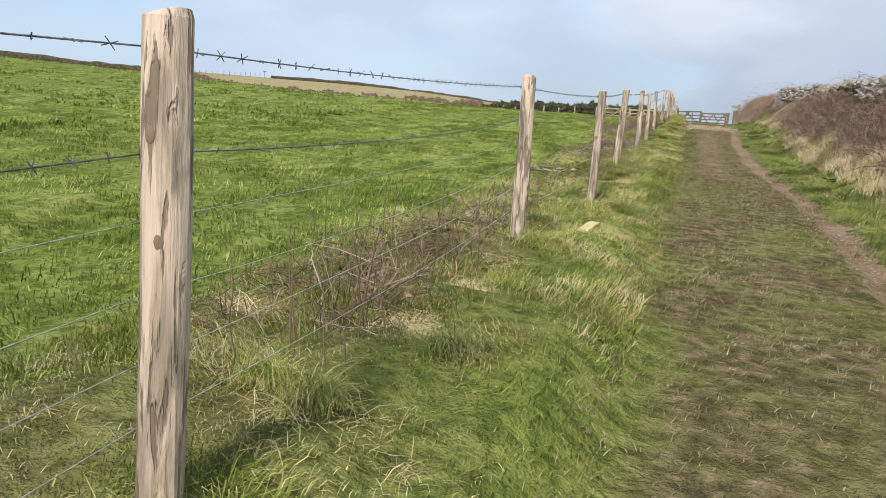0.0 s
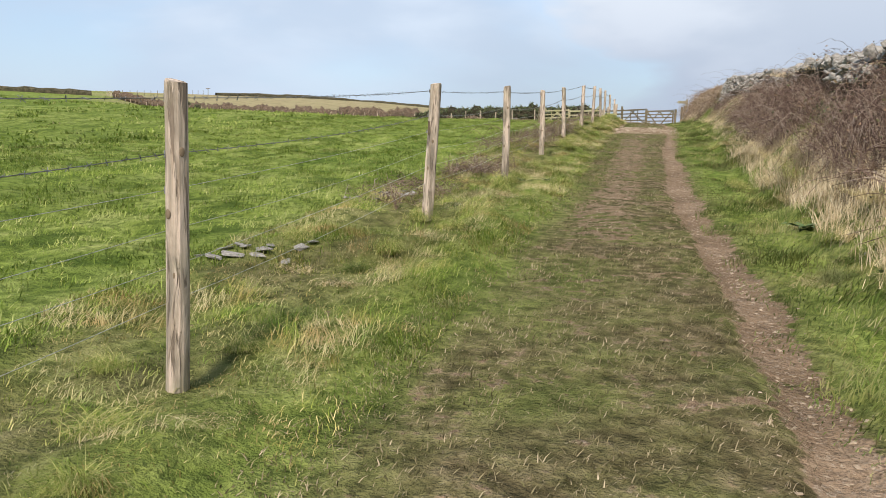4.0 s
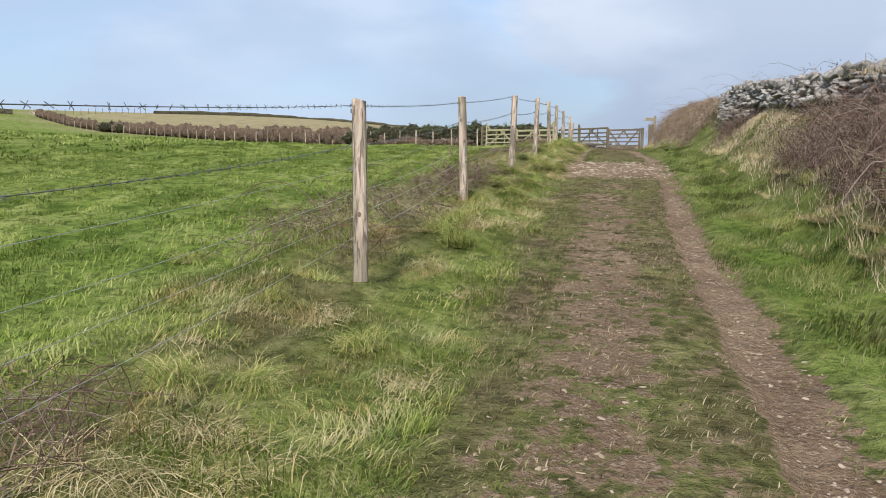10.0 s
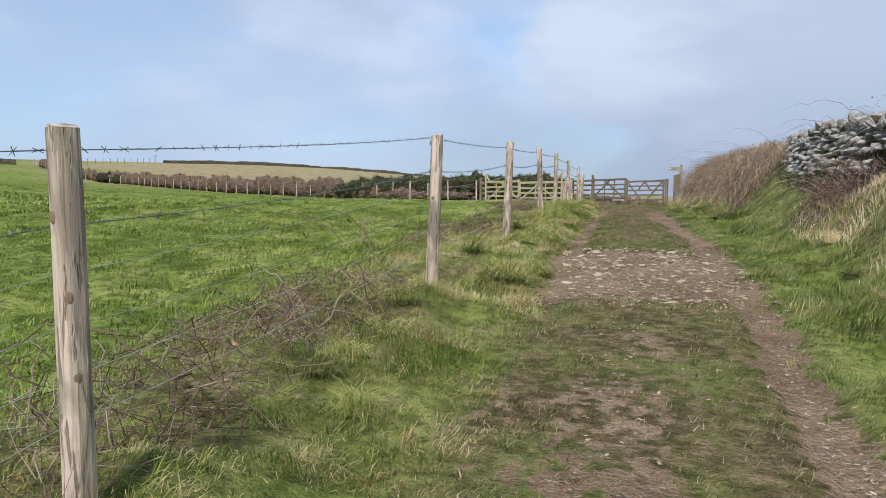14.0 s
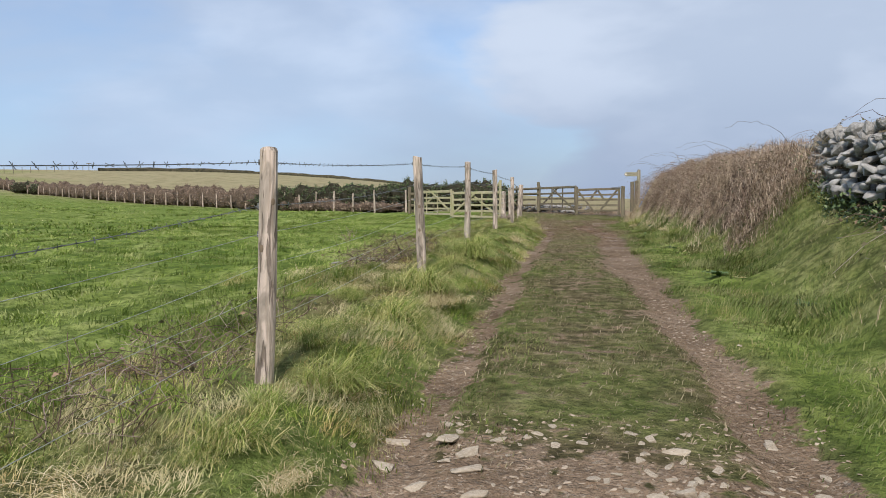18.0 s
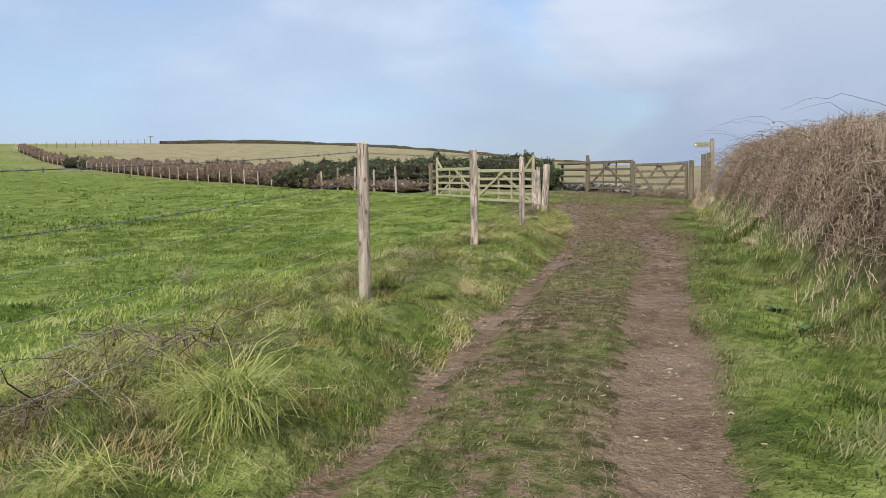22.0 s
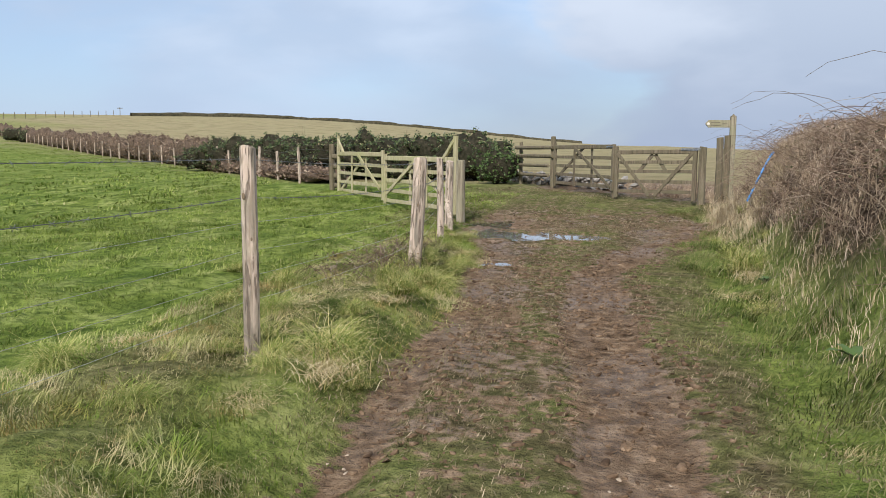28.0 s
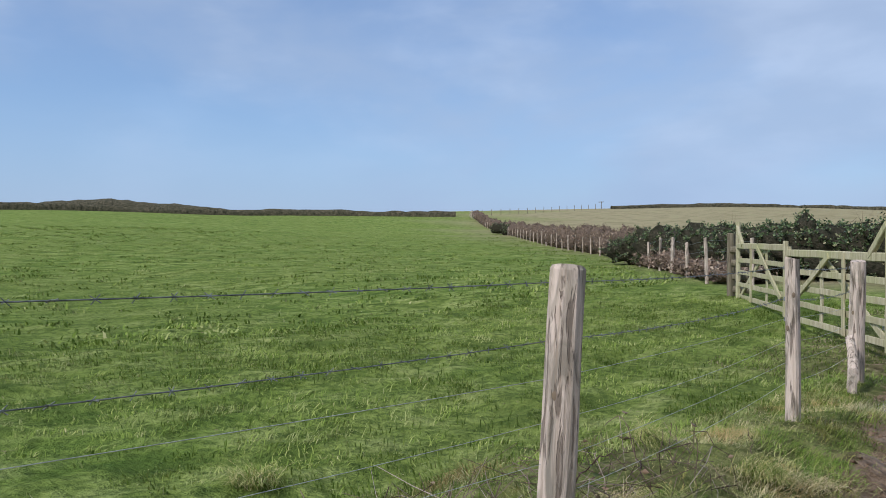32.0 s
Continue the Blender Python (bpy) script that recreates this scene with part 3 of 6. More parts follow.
litter = 0.95 * on_track + 0.85 * smooth(1.5, 1.8, GX) * smooth(3.25, 2.8, GX) * smooth(40, 45, GY) * smooth(57, 54, GY) + 0.8 * green_mud + 0.75 * np.exp(-((GX + 0.3) / 0.8) ** 2) * smooth(62, 55, GY) + 0.6 * smooth(3.0, 4.2, GX) * smooth(14, 8, GX) * smooth(62, 58, GY)
# bramble stretches; the mask below them carries leaf litter and painted shade
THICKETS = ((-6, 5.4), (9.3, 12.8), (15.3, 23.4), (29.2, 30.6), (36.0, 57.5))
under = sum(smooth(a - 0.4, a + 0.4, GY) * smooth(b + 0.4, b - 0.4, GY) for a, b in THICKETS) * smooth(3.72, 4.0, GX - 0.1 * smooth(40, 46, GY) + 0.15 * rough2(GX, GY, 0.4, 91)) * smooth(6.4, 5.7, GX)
tan = smooth(-1.0, 3.0, beyond_boundary(GX, GY)) * smooth(-20, 40, GY)
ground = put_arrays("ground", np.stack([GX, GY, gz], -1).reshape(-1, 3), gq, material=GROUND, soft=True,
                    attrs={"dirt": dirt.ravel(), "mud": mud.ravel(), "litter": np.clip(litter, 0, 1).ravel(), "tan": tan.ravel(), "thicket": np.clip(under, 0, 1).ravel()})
tagged(ground, "green pasture with a worn earth and grass track over it", "ground", kind="structure")

# ---- helpers for things ----
rng = np.random.default_rng(7)


def z_at(x, y):
    return float(land(x, y))


def part(name, bm, material, parent=None, label="", soft=False):
    """One mesh object from a bmesh, under a thing or a part."""
    me = bpy.data.meshes.new(name)
    bm.normal_update()
    bm.to_mesh(me)
    bm.free()
    me.materials.append(material)
    if soft:
        for p in me.polygons:
            p.use_smooth = True
    ob = new(name, me)
    if parent is not None:
        ob.parent = parent
    return tagged(ob, label)


def thing(name, m, label, category, group="", kind=""):
    ob = new(name)
    ob.empty_display_size = 0.2
    ob.matrix_world = m
    return tagged(ob, label, category, group, kind)


def log_bm(length, r, sides=14, rings=9, seed=0, taper=0.08, flat=0.0, bend=0.0):
    """A rough round timber that stands on its end, from z = 0 up, with a worn top edge."""
    bm = bmesh.new()
    rows = []
    zs = [length * i / (rings - 1) for i in range(rings - 1)] + [length - r * 0.14, length]
    for zi in zs:
        f = zi / length
        rr = r * (1 - taper * f) * (0.9 if zi == length else 1)
        ring = []
        for s in range(sides):
            a = 2 * math.pi * s / sides
            wob = 1 + 0.05 * math.sin(3 * a + seed) + 0.035 * math.sin(5 * a + seed * 2 + f * 4) + 0.03 * math.sin(f * 9 + seed + a)
            x, y = rr * wob * math.cos(a), rr * wob * math.sin(a)
            x = max(-rr * (1 - flat), x)
            top = 0.012 * math.sin(a + seed) if zi == length else 0
            ring.append(bm.verts.new((x + bend * math.sin(f * math.pi), y + bend * 0.5 * math.sin(f * 5 + seed), zi + top)))
        rows.append(ring)
    for a, b in zip(rows, rows[1:]):
        for s in range(sides):
            bm.faces.new((a[s], a[(s + 1) % sides], b[(s + 1) % sides], b[s]))
    bm.faces.new(rows[-1])
    bm.faces.new(rows[0][::-1])
    return bm


def board_bm(length, width, thick, seed=0, rough=0.004):
    """A sawn board along x from 0, its width along z and thickness along y, with eased edges."""
    bm = bmesh.new()
    n = max(3, int(length / 0.35))
    rnd = random.Random(seed)
    e = min(thick, width) * 0.16
    rows = []
    for i in range(n + 1):
        x = length * i / n
        dy, dz = rnd.uniform(-rough, rough), rnd.uniform(-rough, rough)
        w, t = width / 2 + rnd.uniform(-rough, rough) * 0.6, thick / 2
        pts = [(-t, -w + e), (-t + e, -w), (t - e, -w), (t, -w + e), (t, w - e), (t - e, w), (-t + e, w), (-t, w - e)]
        rows.append([bm.verts.new((x, y + dy, z + dz)) for y, z in pts])
    for a, b in zip(rows, rows[1:]):
        for s in range(8):
            bm.faces.new((a[s], b[s], b[(s + 1) % 8], a[(s + 1) % 8]))
    bm.faces.new(rows[0])
    bm.faces.new(rows[-1][::-1])
    bmesh.ops.recalc_face_normals(bm, faces=bm.faces)
    return bm


def tubes(name, lines, radius, material, sides=4, taper=0.4):
    """Many thin round strands as one mesh; lines: arrays of points."""
    verts, quads, base = [], [], 0
    for pts, r in zip(lines, radius if np.ndim(radius) else [radius] * len(lines)):
        pts = np.asarray(pts, float)
        n = len(pts)
        d = np.gradient(pts, axis=0)
        d /= np.linalg.norm(d, axis=1)[:, None] + 1e-9
        up = np.where(np.abs(d[:, 2:3]) > 0.9, np.array([[1.0, 0, 0]]), np.array([[0, 0, 1.0]]))
        a = np.cross(d, up)
        a /= np.linalg.norm(a, axis=1)[:, None] + 1e-9
        b = np.cross(d, a)
        rr = r * (1 - taper * np.linspace(0, 1, n))[:, None]
        for s in range(sides):
            w = 2 * math.pi * s / sides
            verts.append(pts + rr * (a * math.cos(w) + b * math.sin(w)))
        k = base + np.arange(sides)[:, None] * n + np.arange(n - 1)[None]
        k2 = base + (np.arange(1, sides + 1) % sides)[:, None] * n + np.arange(n - 1)[None]
        quads.append(np.stack([k, k2, k2 + 1, k + 1], -1).reshape(-1, 4))
        base += sides * n
    return put_arrays(name, np.concatenate(verts), np.concatenate(quads), material=material, soft=True)


def blades(name, x, y, length, w, tilt, curl, material, label, lift=None, wind=(0.25, -0.45), comb=0.45):
    """Grass as stuff: one curved, tapered blade at each place. tilt: from upright at the root; curl: further over to the tip (radians)."""
    n = len(x)
    z = land(x, y) - 0.008 if lift is None else lift
    b = 2.6 * (rough2(x, y, comb, 71) + 0.5 * rough2(x, y, comb * 0.4, 72)) + rng.normal(size=n) * 0.75
    d = np.stack([np.cos(b) + wind[0], np.sin(b) + wind[1], np.zeros(n)], -1)
    d /= np.linalg.norm(d, axis=1)[:, None] + 1e-6
    a = b + rng.normal(size=n) * 0.6 + math.pi / 2
    side = np.stack([np.cos(a), np.sin(a), np.zeros(n)], -1) * (w / 2)[:, None]
    up = np.array([[0, 0, 1.0]])
    root = np.stack([x, y, z], -1)
    t1 = tilt + curl
    mid = root + (d * np.sin(tilt)[:, None] + up * np.cos(tilt)[:, None]) * (length * 0.55)[:, None]
    tip = mid + (d * np.sin(t1)[:, None] + up * np.cos(t1)[:, None]) * (length * 0.45)[:, None]
    v = np.stack([root - side, root + side, mid + side * 0.8, mid - side * 0.8, tip], 1).reshape(-1, 3)
    i = np.arange(n)[:, None] * 5
    ob = put_arrays(name, v, i + np.array([[0, 1, 2, 3]]), i + np.array([[3, 2, 4]]), material)
    return tagged(ob, label, "grass", kind="stuff")


def leaves(name, centre, size, material, up=0.4):
    """Small folded leaves, one at each place, as one mesh."""
    n = len(centre)
    d = rng.normal(size=(n, 3))
    d[:, 2] = np.abs(d[:, 2]) * up
    d /= np.linalg.norm(d, axis=1)[:, None]
    s = np.cross(d, rng.normal(size=(n, 3)))
    s /= np.linalg.norm(s, axis=1)[:, None]
    f = np.cross(d, s) * 0.25
    L = size[:, None] if np.ndim(size) else size
    v = np.stack([centre, centre + d * L * 0.5 + s * L * 0.3 + f * L, centre + d * L, centre + d * L * 0.5 - s * L * 0.3 + f * L], 1).reshape(-1, 3)
    i = np.arange(n)[:, None] * 4
    return put_arrays(name, v, None, np.concatenate([i + np.array([[0, 1, 2]]), i + np.array([[0, 2, 3]])]), material)


def stone_mesh(seed, material, flat=0.7, sharp=0.35):
    """A broken, angular stone about 1 across, used by many stones."""
    rnd = random.Random(seed)
    bm = bmesh.new()
    for _ in range(17):
        a, b = rnd.uniform(-1, 1), rnd.uniform(-1, 1)
        c = rnd.uniform(-1, 1)
        k = max(abs(a), abs(b), abs(c))
        r = rnd.uniform(1 - sharp, 1.0) / (k ** 0.75)
        bm.verts.new((a * r * 0.5, b * r * 0.42, c * r * 0.5 * flat))
    bmesh.ops.convex_hull(bm, input=bm.verts)
    bmesh.ops.delete(bm, geom=[v for v in bm.verts if not v.link_faces], context="VERTS")
    bmesh.ops.bevel(bm, geom=bm.edges[:], offset=0.03, segments=1, affect="EDGES", clamp_overlap=True)
    bmesh.ops.triangulate(bm, faces=bm.faces[:])
    me = bpy.data.meshes.new("stone")
    bm.normal_update()
    bm.to_mesh(me)
    bm.free()
    me.materials.append(material)
    return me


def join_stones(name, meshes, places, material):
    """Many stones in one mesh: places are (matrix) poses with scale."""
    verts, tris, base = [], [], 0
    cache = []
    for me in meshes:
        v = np.empty(len(me.vertices) * 3)
        me.vertices.foreach_get("co", v)
        f = np.empty(len(me.polygons) * 3, int)
        me.polygons.foreach_get("vertices", f)
        cache.append((v.reshape(-1, 3), f.reshape(-1, 3)))
    for i, m in enumerate(places):
        v, f = cache[i % len(cache)]
        mm = np.array(m)
        verts.append(v @ mm[:3, :3].T + mm[:3, 3])
        tris.append(f + base)
        base += len(v)
    return put_arrays(name, np.concatenate(verts), None, np.concatenate(tris), material)


# ---- wire fence along the track ----
# y, x, height of the top, lean across and along the fence (degrees), radius
POSTS = ((-7.9, 0.0, 0.6, 0, 0, 0.055), (-3.84, 0.03, 0.775, 0, 0, 0.055), (0.1, 0.02, 0.97, -1, 2, 0.052), (4.18, 0.06, 1.14, 0.5, 1, 0.05),
         (8.62, -0.06, 1.44, 2.5, 1, 0.056), (12.33, 0.01, 1.66, -0.5, 1, 0.052), (16.62, -0.05, 1.87, -1, 0, 0.052), (20.64, -0.07, 2.19, -2, 0, 0.05),
         (24.96, 0.0, 2.53, 1.5, 0, 0.052), (28.9, 0.04, 2.77, 1.5, 1, 0.052), (33.2, 0.02, 2.99, -2.5, 1, 0.052), (37.45, -0.06, 3.16, 0.5, 0, 0.05),
         (41.62, -0.05, 3.22, -0.5, 0, 0.054), (45.28, 0.02, 3.19, 0, 0, 0.05))
post_tops = []
LABELS = ("weathered round timber fence post with split grain", "grey-brown timber fence post carrying barbed wire", "rough pale fence post with dark knots in the grass bank")


def fence_post(i, x, y, top, lean_x, lean_y, r, name="fence_post"):
    z = z_at(x, y) - 0.3
    h = top - z
    m = pose(x - math.tan(radians(lean_x)) * h * 0.5, y, z, -lean_y, lean_x, 0)
    p = thing(name, m, LABELS[i % 3], "fence post", "posts of the track fence")
    part("post", log_bm(h, r, 16, 11, i * 1.7, 0.06, 0.12 if i % 3 == 0 else 0.03, 0.006), POST_WOOD, p, soft=False)
    for k in range(2 + i % 2):
        bm = bmesh.new()
        bmesh.ops.create_icosphere(bm, subdivisions=2, radius=0.024 if i == 5 and k == 1 else 0.013)
        a = -1.1 + 0.7 * math.sin(2.2 * k + i)
        for v in bm.verts:
            v.co = Vector((v.co.x * 0.35, v.co.y, v.co.z * 1.6))
        bmesh.ops.transform(bm, matrix=pose(r * 0.95 * math.cos(a), r * 0.95 * math.sin(a), h * (0.5 + 0.16 * k), 0, 0, math.degrees(a)), verts=bm.verts)
        part("knot", bm, STEM, p, "dark knot in the wood")
    for drop in STRANDS[:3]:
        bm = bmesh.new()
        bmesh.ops.create_cube(bm, size=1)
        bmesh.ops.transform(bm, matrix=pose(-r * 0.97, 0, h - drop, 0, 0, 0) @ Matrix.Diagonal((0.012, 0.006, 0.03, 1)), verts=bm.verts)
        part("staple", bm, WIRE, p, "small wire staple")
    bpy.context.view_layer.update()
    return p.matrix_world @ Vector((-r * 1.02, 0, h))


STRANDS = (0.07, 0.30, 0.45, 0.62, 0.78, 0.93)
for i, (y, x, top, lx, ly, r) in enumerate(POSTS):
    post_tops.append(fence_post(i, x, y, top, lx, ly, r))
# black pipe clip on the side of one post
clip = thing("pipe_clip", pose(-0.066, 8.584, 1.02), "short black plastic tube tied to a fence post", "clip")
bm = bmesh.new()
bmesh.ops.create_cone(bm, cap_ends=True, segments=10, radius1=0.009, radius2=0.009, depth=0.13)
part("tube", bm, STEM, clip)
# the last stretch turns towards the field gate
for i, (x, y, top, lx, r) in enumerate(((-0.07, 49.2, 3.10, 3, 0.075), (-0.66, 52.55, 3.07, -1, 0.055), (-1.1, 54.9, 3.0, 1, 0.075))):
    post_tops.append(fence_post(i + 20, x, y, top, lx, 1, r))

# the top wire is stapled higher on some posts
RAISED = {6: 0.035, 8: 0.045}
for k, drop in enumerate(STRANDS):
    line = []
    held = [p + Vector((0, 0, RAISED.get(i, 0.0) if k == 0 else 0.0)) for i, p in enumerate(post_tops)]
    for a, b in zip(held, held[1:]):
        for s in range(8):
            f = s / 8
            p = a.lerp(b, f)
            line.append((p.x, p.y, p.z - drop - 0.018 * (1 + k % 2) * 4 * f * (1 - f)))
    line.append((post_tops[-1].x, post_tops[-1].y, post_tops[-1].z - drop))
    line = np.array(line)
    wire = tagged(new("fence_wire"), "rusty twin-strand barbed wire along the track fence" if k < 2 else "thin plain wire strand along the track fence", "wire", "wires of the track fence")
    ob = tubes("strand", [line], 0.0021 if k < 2 else 0.0014, WIRE if k < 2 else PALE_WIRE, 5, 0)
    ob.parent = wire
    if k < 2:
        length = np.concatenate([[0], np.cumsum(np.linalg.norm(np.diff(line, axis=0), axis=1))])
        spikes = []
        for d in np.arange(0.05, length[-1], 0.1):
            c = np.array([np.interp(d, length, line[:, j]) for j in range(3)])
            for a in range(2):
                w = rng.uniform(0, math.pi)
                v = np.array([math.cos(w) * 0.013, (a - 0.5) * 0.022, math.sin(w) * 0.013])
                spikes.append([c - v, c, c + v])
            spikes.append([c - np.array([0, 0.006, 0]), c + np.array([0, 0, 0.002]), c + np.array([0, 0.006, 0])])
        ob = tubes("barb_strip", spikes, 0.0016, WIRE, 3, 0)
        ob.parent = wire
        tagged(ob, "twisted wire barbs", kind="stuff")


# ---- gates ----
def board_at(name, a, b, width, thick, material, parent, label="", seed=0):
    """A board between two points of the gate's plane (along x, up z)."""
    (x0, z0), (x1, z1) = a[:2], b[:2]
    y0 = a[2] if len(a) > 2 else 0
    L, ang = math.hypot(x1 - x0, z1 - z0), math.degrees(math.atan2(z1 - z0, x1 - x0))
    bm = board_bm(L, width, thick, seed)
    bmesh.ops.transform(bm, matrix=pose(x0, y0, z0, 0, -ang, 0), verts=bm.verts)
    return part(name, bm, material, parent, label)


def along(ax, ay, bx, by, dz=0.0):
    """A pose at a, its x axis towards b."""
    return pose(ax, ay, z_at(ax, ay) + dz, 0, 0, math.degrees(math.atan2(by - ay, bx - ax)))


def field_gate(m, w, material, label, h=1.2, tall_at=0, flip=False):
    """A five-bar gate of width w with a tall curved heel at one end."""
    g = thing("field_gate", m, label, "gate", "wooden field gates")
    X = (lambda v: w - v) if flip else (lambda v: v)
    for i, z in enumerate((0.14, 0.38, 0.62, 0.86)):
        board_at("rail", (0.02, z), (w - 0.02, z), 0.085, 0.024, material, g, seed=i)
    board_at("top_rail", (0.02, h - 0.06), (w - 0.02, h - 0.06), 0.11, 0.07, material, g, seed=9)
    board_at("stile", (X(0.04), 0.04), (X(0.04), 1.62 if tall_at else h), 0.10, 0.075, material, g, seed=11)
    board_at("stile", (X(w - 0.04), 0.04), (X(w - 0.04), h + 0.04), 0.085, 0.07, material, g, seed=12)
    if tall_at:
        board_at("heel_brace", (X(0.06), 1.52, 0.02), (X(0.52), h - 0.05, 0.02), 0.085, 0.06, material, g, seed=13)
    board_at("diagonal_brace", (X(0.10), 0.12, -0.035), (X(w * 0.62), h - 0.08, -0.035), 0.085, 0.03, material, g, seed=14)
    board_at("upright", (X(w * 0.62), 0.1, -0.03), (X(w * 0.62), h - 0.03, -0.03), 0.08, 0.026, material, g, seed=15)
    board_at("upright", (X(w * 0.36), 0.1, 0.035), (X(w * 0.36), h - 0.03, 0.035), 0.08, 0.026, material, g, seed=16)
    board_at("diagonal_brace", (X(w * 0.95), 0.3, 0.036), (X(w * 0.5), h - 0.08, 0.036), 0.085, 0.03, material, g, seed=17)
    for z in (0.3, h - 0.06):
        board_at("hinge_strap", (X(0.0), z, -0.045), (X(0.32), z, -0.045), 0.04, 0.008, ZINC, g, "grey metal hinge strap")
    return g


def round_post(name, x, y, h, r, material, label, category="gate post", lean=0.0, sides=16, seed=1, square=False):
    p = thing(name, pose(x, y, z_at(x, y) - 0.25, 0, lean, seed * 23), label, category)
    part("post", log_bm(h + 0.25, r, 4 if square else sides, 8, seed, 0.04, 0, 0.005), material, p)
    return p


GA, GB, GC = (-1.35, 56.6), (-3.75, 59.2), (-6.0, 61.9)
field_gate(along(*GA, *GB, 0.06), math.dist(GA, GB) - 0.06, GATE_WOOD, "greenish weathered five-bar field gate leaf with a tall heel, closed", tall_at=1)
field_gate(along(*GB, *GC, 0.04), math.dist(GB, GC) - 0.08, GATE_WOOD, "pale green-tinged five-bar gate leaf with a braced end, closed", tall_at=1, flip=True)
round_post("gate_post", -1.2, 56.35, 1.22, 0.09, SIGN_WOOD, "thick grey cracked round gate post by the puddle", seed=4)
brace = thing("prop", pose(-1.0, 54.55, z_at(-1.0, 54.55), 0, 0, 0), "short bent timber prop leaning on the end fence post", "prop")
bm = log_bm(0.62, 0.045, 10, 6, 3, 0.1, 0, 0.03)
bmesh.ops.transform(bm, matrix=pose(0.06, -0.16, -0.05, -28, -14, 0), verts=bm.verts)
part("prop_log", bm, POST_WOOD, brace)
corner = round_post("hinge_post", -6.25, 62.15, 1.28, 0.085, OLD_WOOD, "old hinge post with round log ends stacked beside it", seed=6)
for i in range(4):
    bm = log_bm(0.34, 0.075, 10, 4, i, 0.05)
    bmesh.ops.transform(bm, matrix=pose(-0.15, 0.02 * i, 0.38 + i * 0.27, 90, 0, -40), verts=bm.verts)
    part("log_end", bm, OLD_WOOD, corner, "sawn round log end")

# old gates across the top of the track
HA, HB, HC, HD = (-1.55, 66.0), (-0.17, 63.9), (1.62, 61.2), (3.53, 60.1)
rail_fence = thing("rail_fence", along(*HA, *HB), "short stretch of round-rail fence on stubby posts", "fence")
L = math.dist(HA, HB)
for i, z in enumerate((0.32, 0.6, 0.88, 1.13)):
    bm = log_bm(L - (0.25 if i < 2 else 0), 0.06 if i > 1 else 0.05, 10, 6, i, 0.1)
    bmesh.ops.transform(bm, matrix=pose(0.0, -0.06, z, 0, 90, 0), verts=bm.verts)
    part("rail", bm, OLD_WOOD, rail_fence)
for x in (0.15, L - 0.12):
    bm = log_bm(1.55, 0.06, 10, 6, x)
    bmesh.ops.transform(bm, matrix=pose(x, 0.05, -0.25), verts=bm.verts)
    part("post", bm, OLD_WOOD, rail_fence)
field_gate(along(*HB, *HC, 0.03), math.dist(HB, HC) - 0.05, OLD_WOOD, "old grey-brown five-bar gate, shut, with one long brace", flip=True)
round_post("gate_post", HB[0] - 0.05, HB[1] + 0.1, 1.45, 0.07, OLD_WOOD, "old grey post between the rail fence and the gate", seed=10)
shut = thing("field_gate", along(*HC, *HD, 0.03), "low old wooden gate with crossed braces and a zinc latch", "gate", "wooden field gates")
W = math.dist(HC, HD) - 0.06
board_at("top_rail", (0, 1.12), (W, 1.16), 0.10, 0.07, OLD_WOOD, shut, seed=1)
for i, z in enumerate((0.18, 0.42, 0.66, 0.88)):
    board_at("rail", (0, z), (W, z + 0.03), 0.08, 0.024, OLD_WOOD, shut, seed=i)
board_at("stile", (0.04, 0.02), (0.04, 1.2), 0.1, 0.07, OLD_WOOD, shut, seed=5)
board_at("stile", (W - 0.04, 0.02), (W - 0.04, 1.24), 0.1, 0.07, OLD_WOOD, shut, seed=6)
for a, b, k in (((0.08, 1.1, -0.04), (W * 0.45, 0.1, -0.04), 1), ((W - 0.1, 1.12, -0.04), (W * 0.52, 0.1, -0.04), 2), ((W * 0.3, 0.66, 0.035), (W * 0.47, 1.08, 0.035), 3), ((W * 0.64, 0.66, 0.035), (W * 0.5, 1.08, 0.035), 4)):
    board_at("diagonal_brace", a, b, 0.085, 0.028, OLD_WOOD, shut, seed=k)
board_at("latch", (W - 0.38, 1.2, -0.045), (W + 0.1, 1.2, -0.045), 0.05, 0.012, ZINC, shut, "grey zinc gate latch")
round_post("gate_post", HD[0] + 0.08, HD[1] - 0.02, 1.33, 0.085, OLD_WOOD, "square old gate post at the track's top gate", seed=8)
round_post("gate_post", HC[0], HC[1] + 0.12, 1.3, 0.075, OLD_WOOD, "old post between the two top gates", seed=9)
round_post("gate_post", 4.07, 61.25, 1.55, 0.085, OLD_WOOD, "dark split old gatepost beside the finger post", seed=2)
round_post("gate_post", 4.25, 61.38, 1.63, 0.075, OLD_WOOD, "dark lichened gatepost half close to the finger post", seed=12)
post = thing("signpost", pose(4.37, 61.55, z_at(4.37, 61.55) - 0.3, 0, 0, 8), "weathered oak finger post with one pointing arm", "signpost")
SH = 4.1 - z_at(4.37, 61.55) + 0.3
bm = board_bm(SH - 0.05, 0.13, 0.13, 3)
bmesh.ops.transform(bm, matrix=pose(0, 0, 0, 0, -90, 0), verts=bm.verts)
part("post", bm, SIGN_WOOD, post)
bm = bmesh.new()
bmesh.ops.create_cone(bm, segments=4, radius1=0.092, radius2=0.0, depth=0.07)
bmesh.ops.transform(bm, matrix=pose(0, 0, SH - 0.02, 0, 0, 45), verts=bm.verts)
part("cap", bm, OLD_WOOD, post)
bm = bmesh.new()
arm = [(-0.06, -0.09), (-0.06, 0.09), (-0.58, 0.09), (-0.66, 0.0), (-0.58, -0.09)]
front = [bm.verts.new((x, -0.022, z)) for x, z in arm]
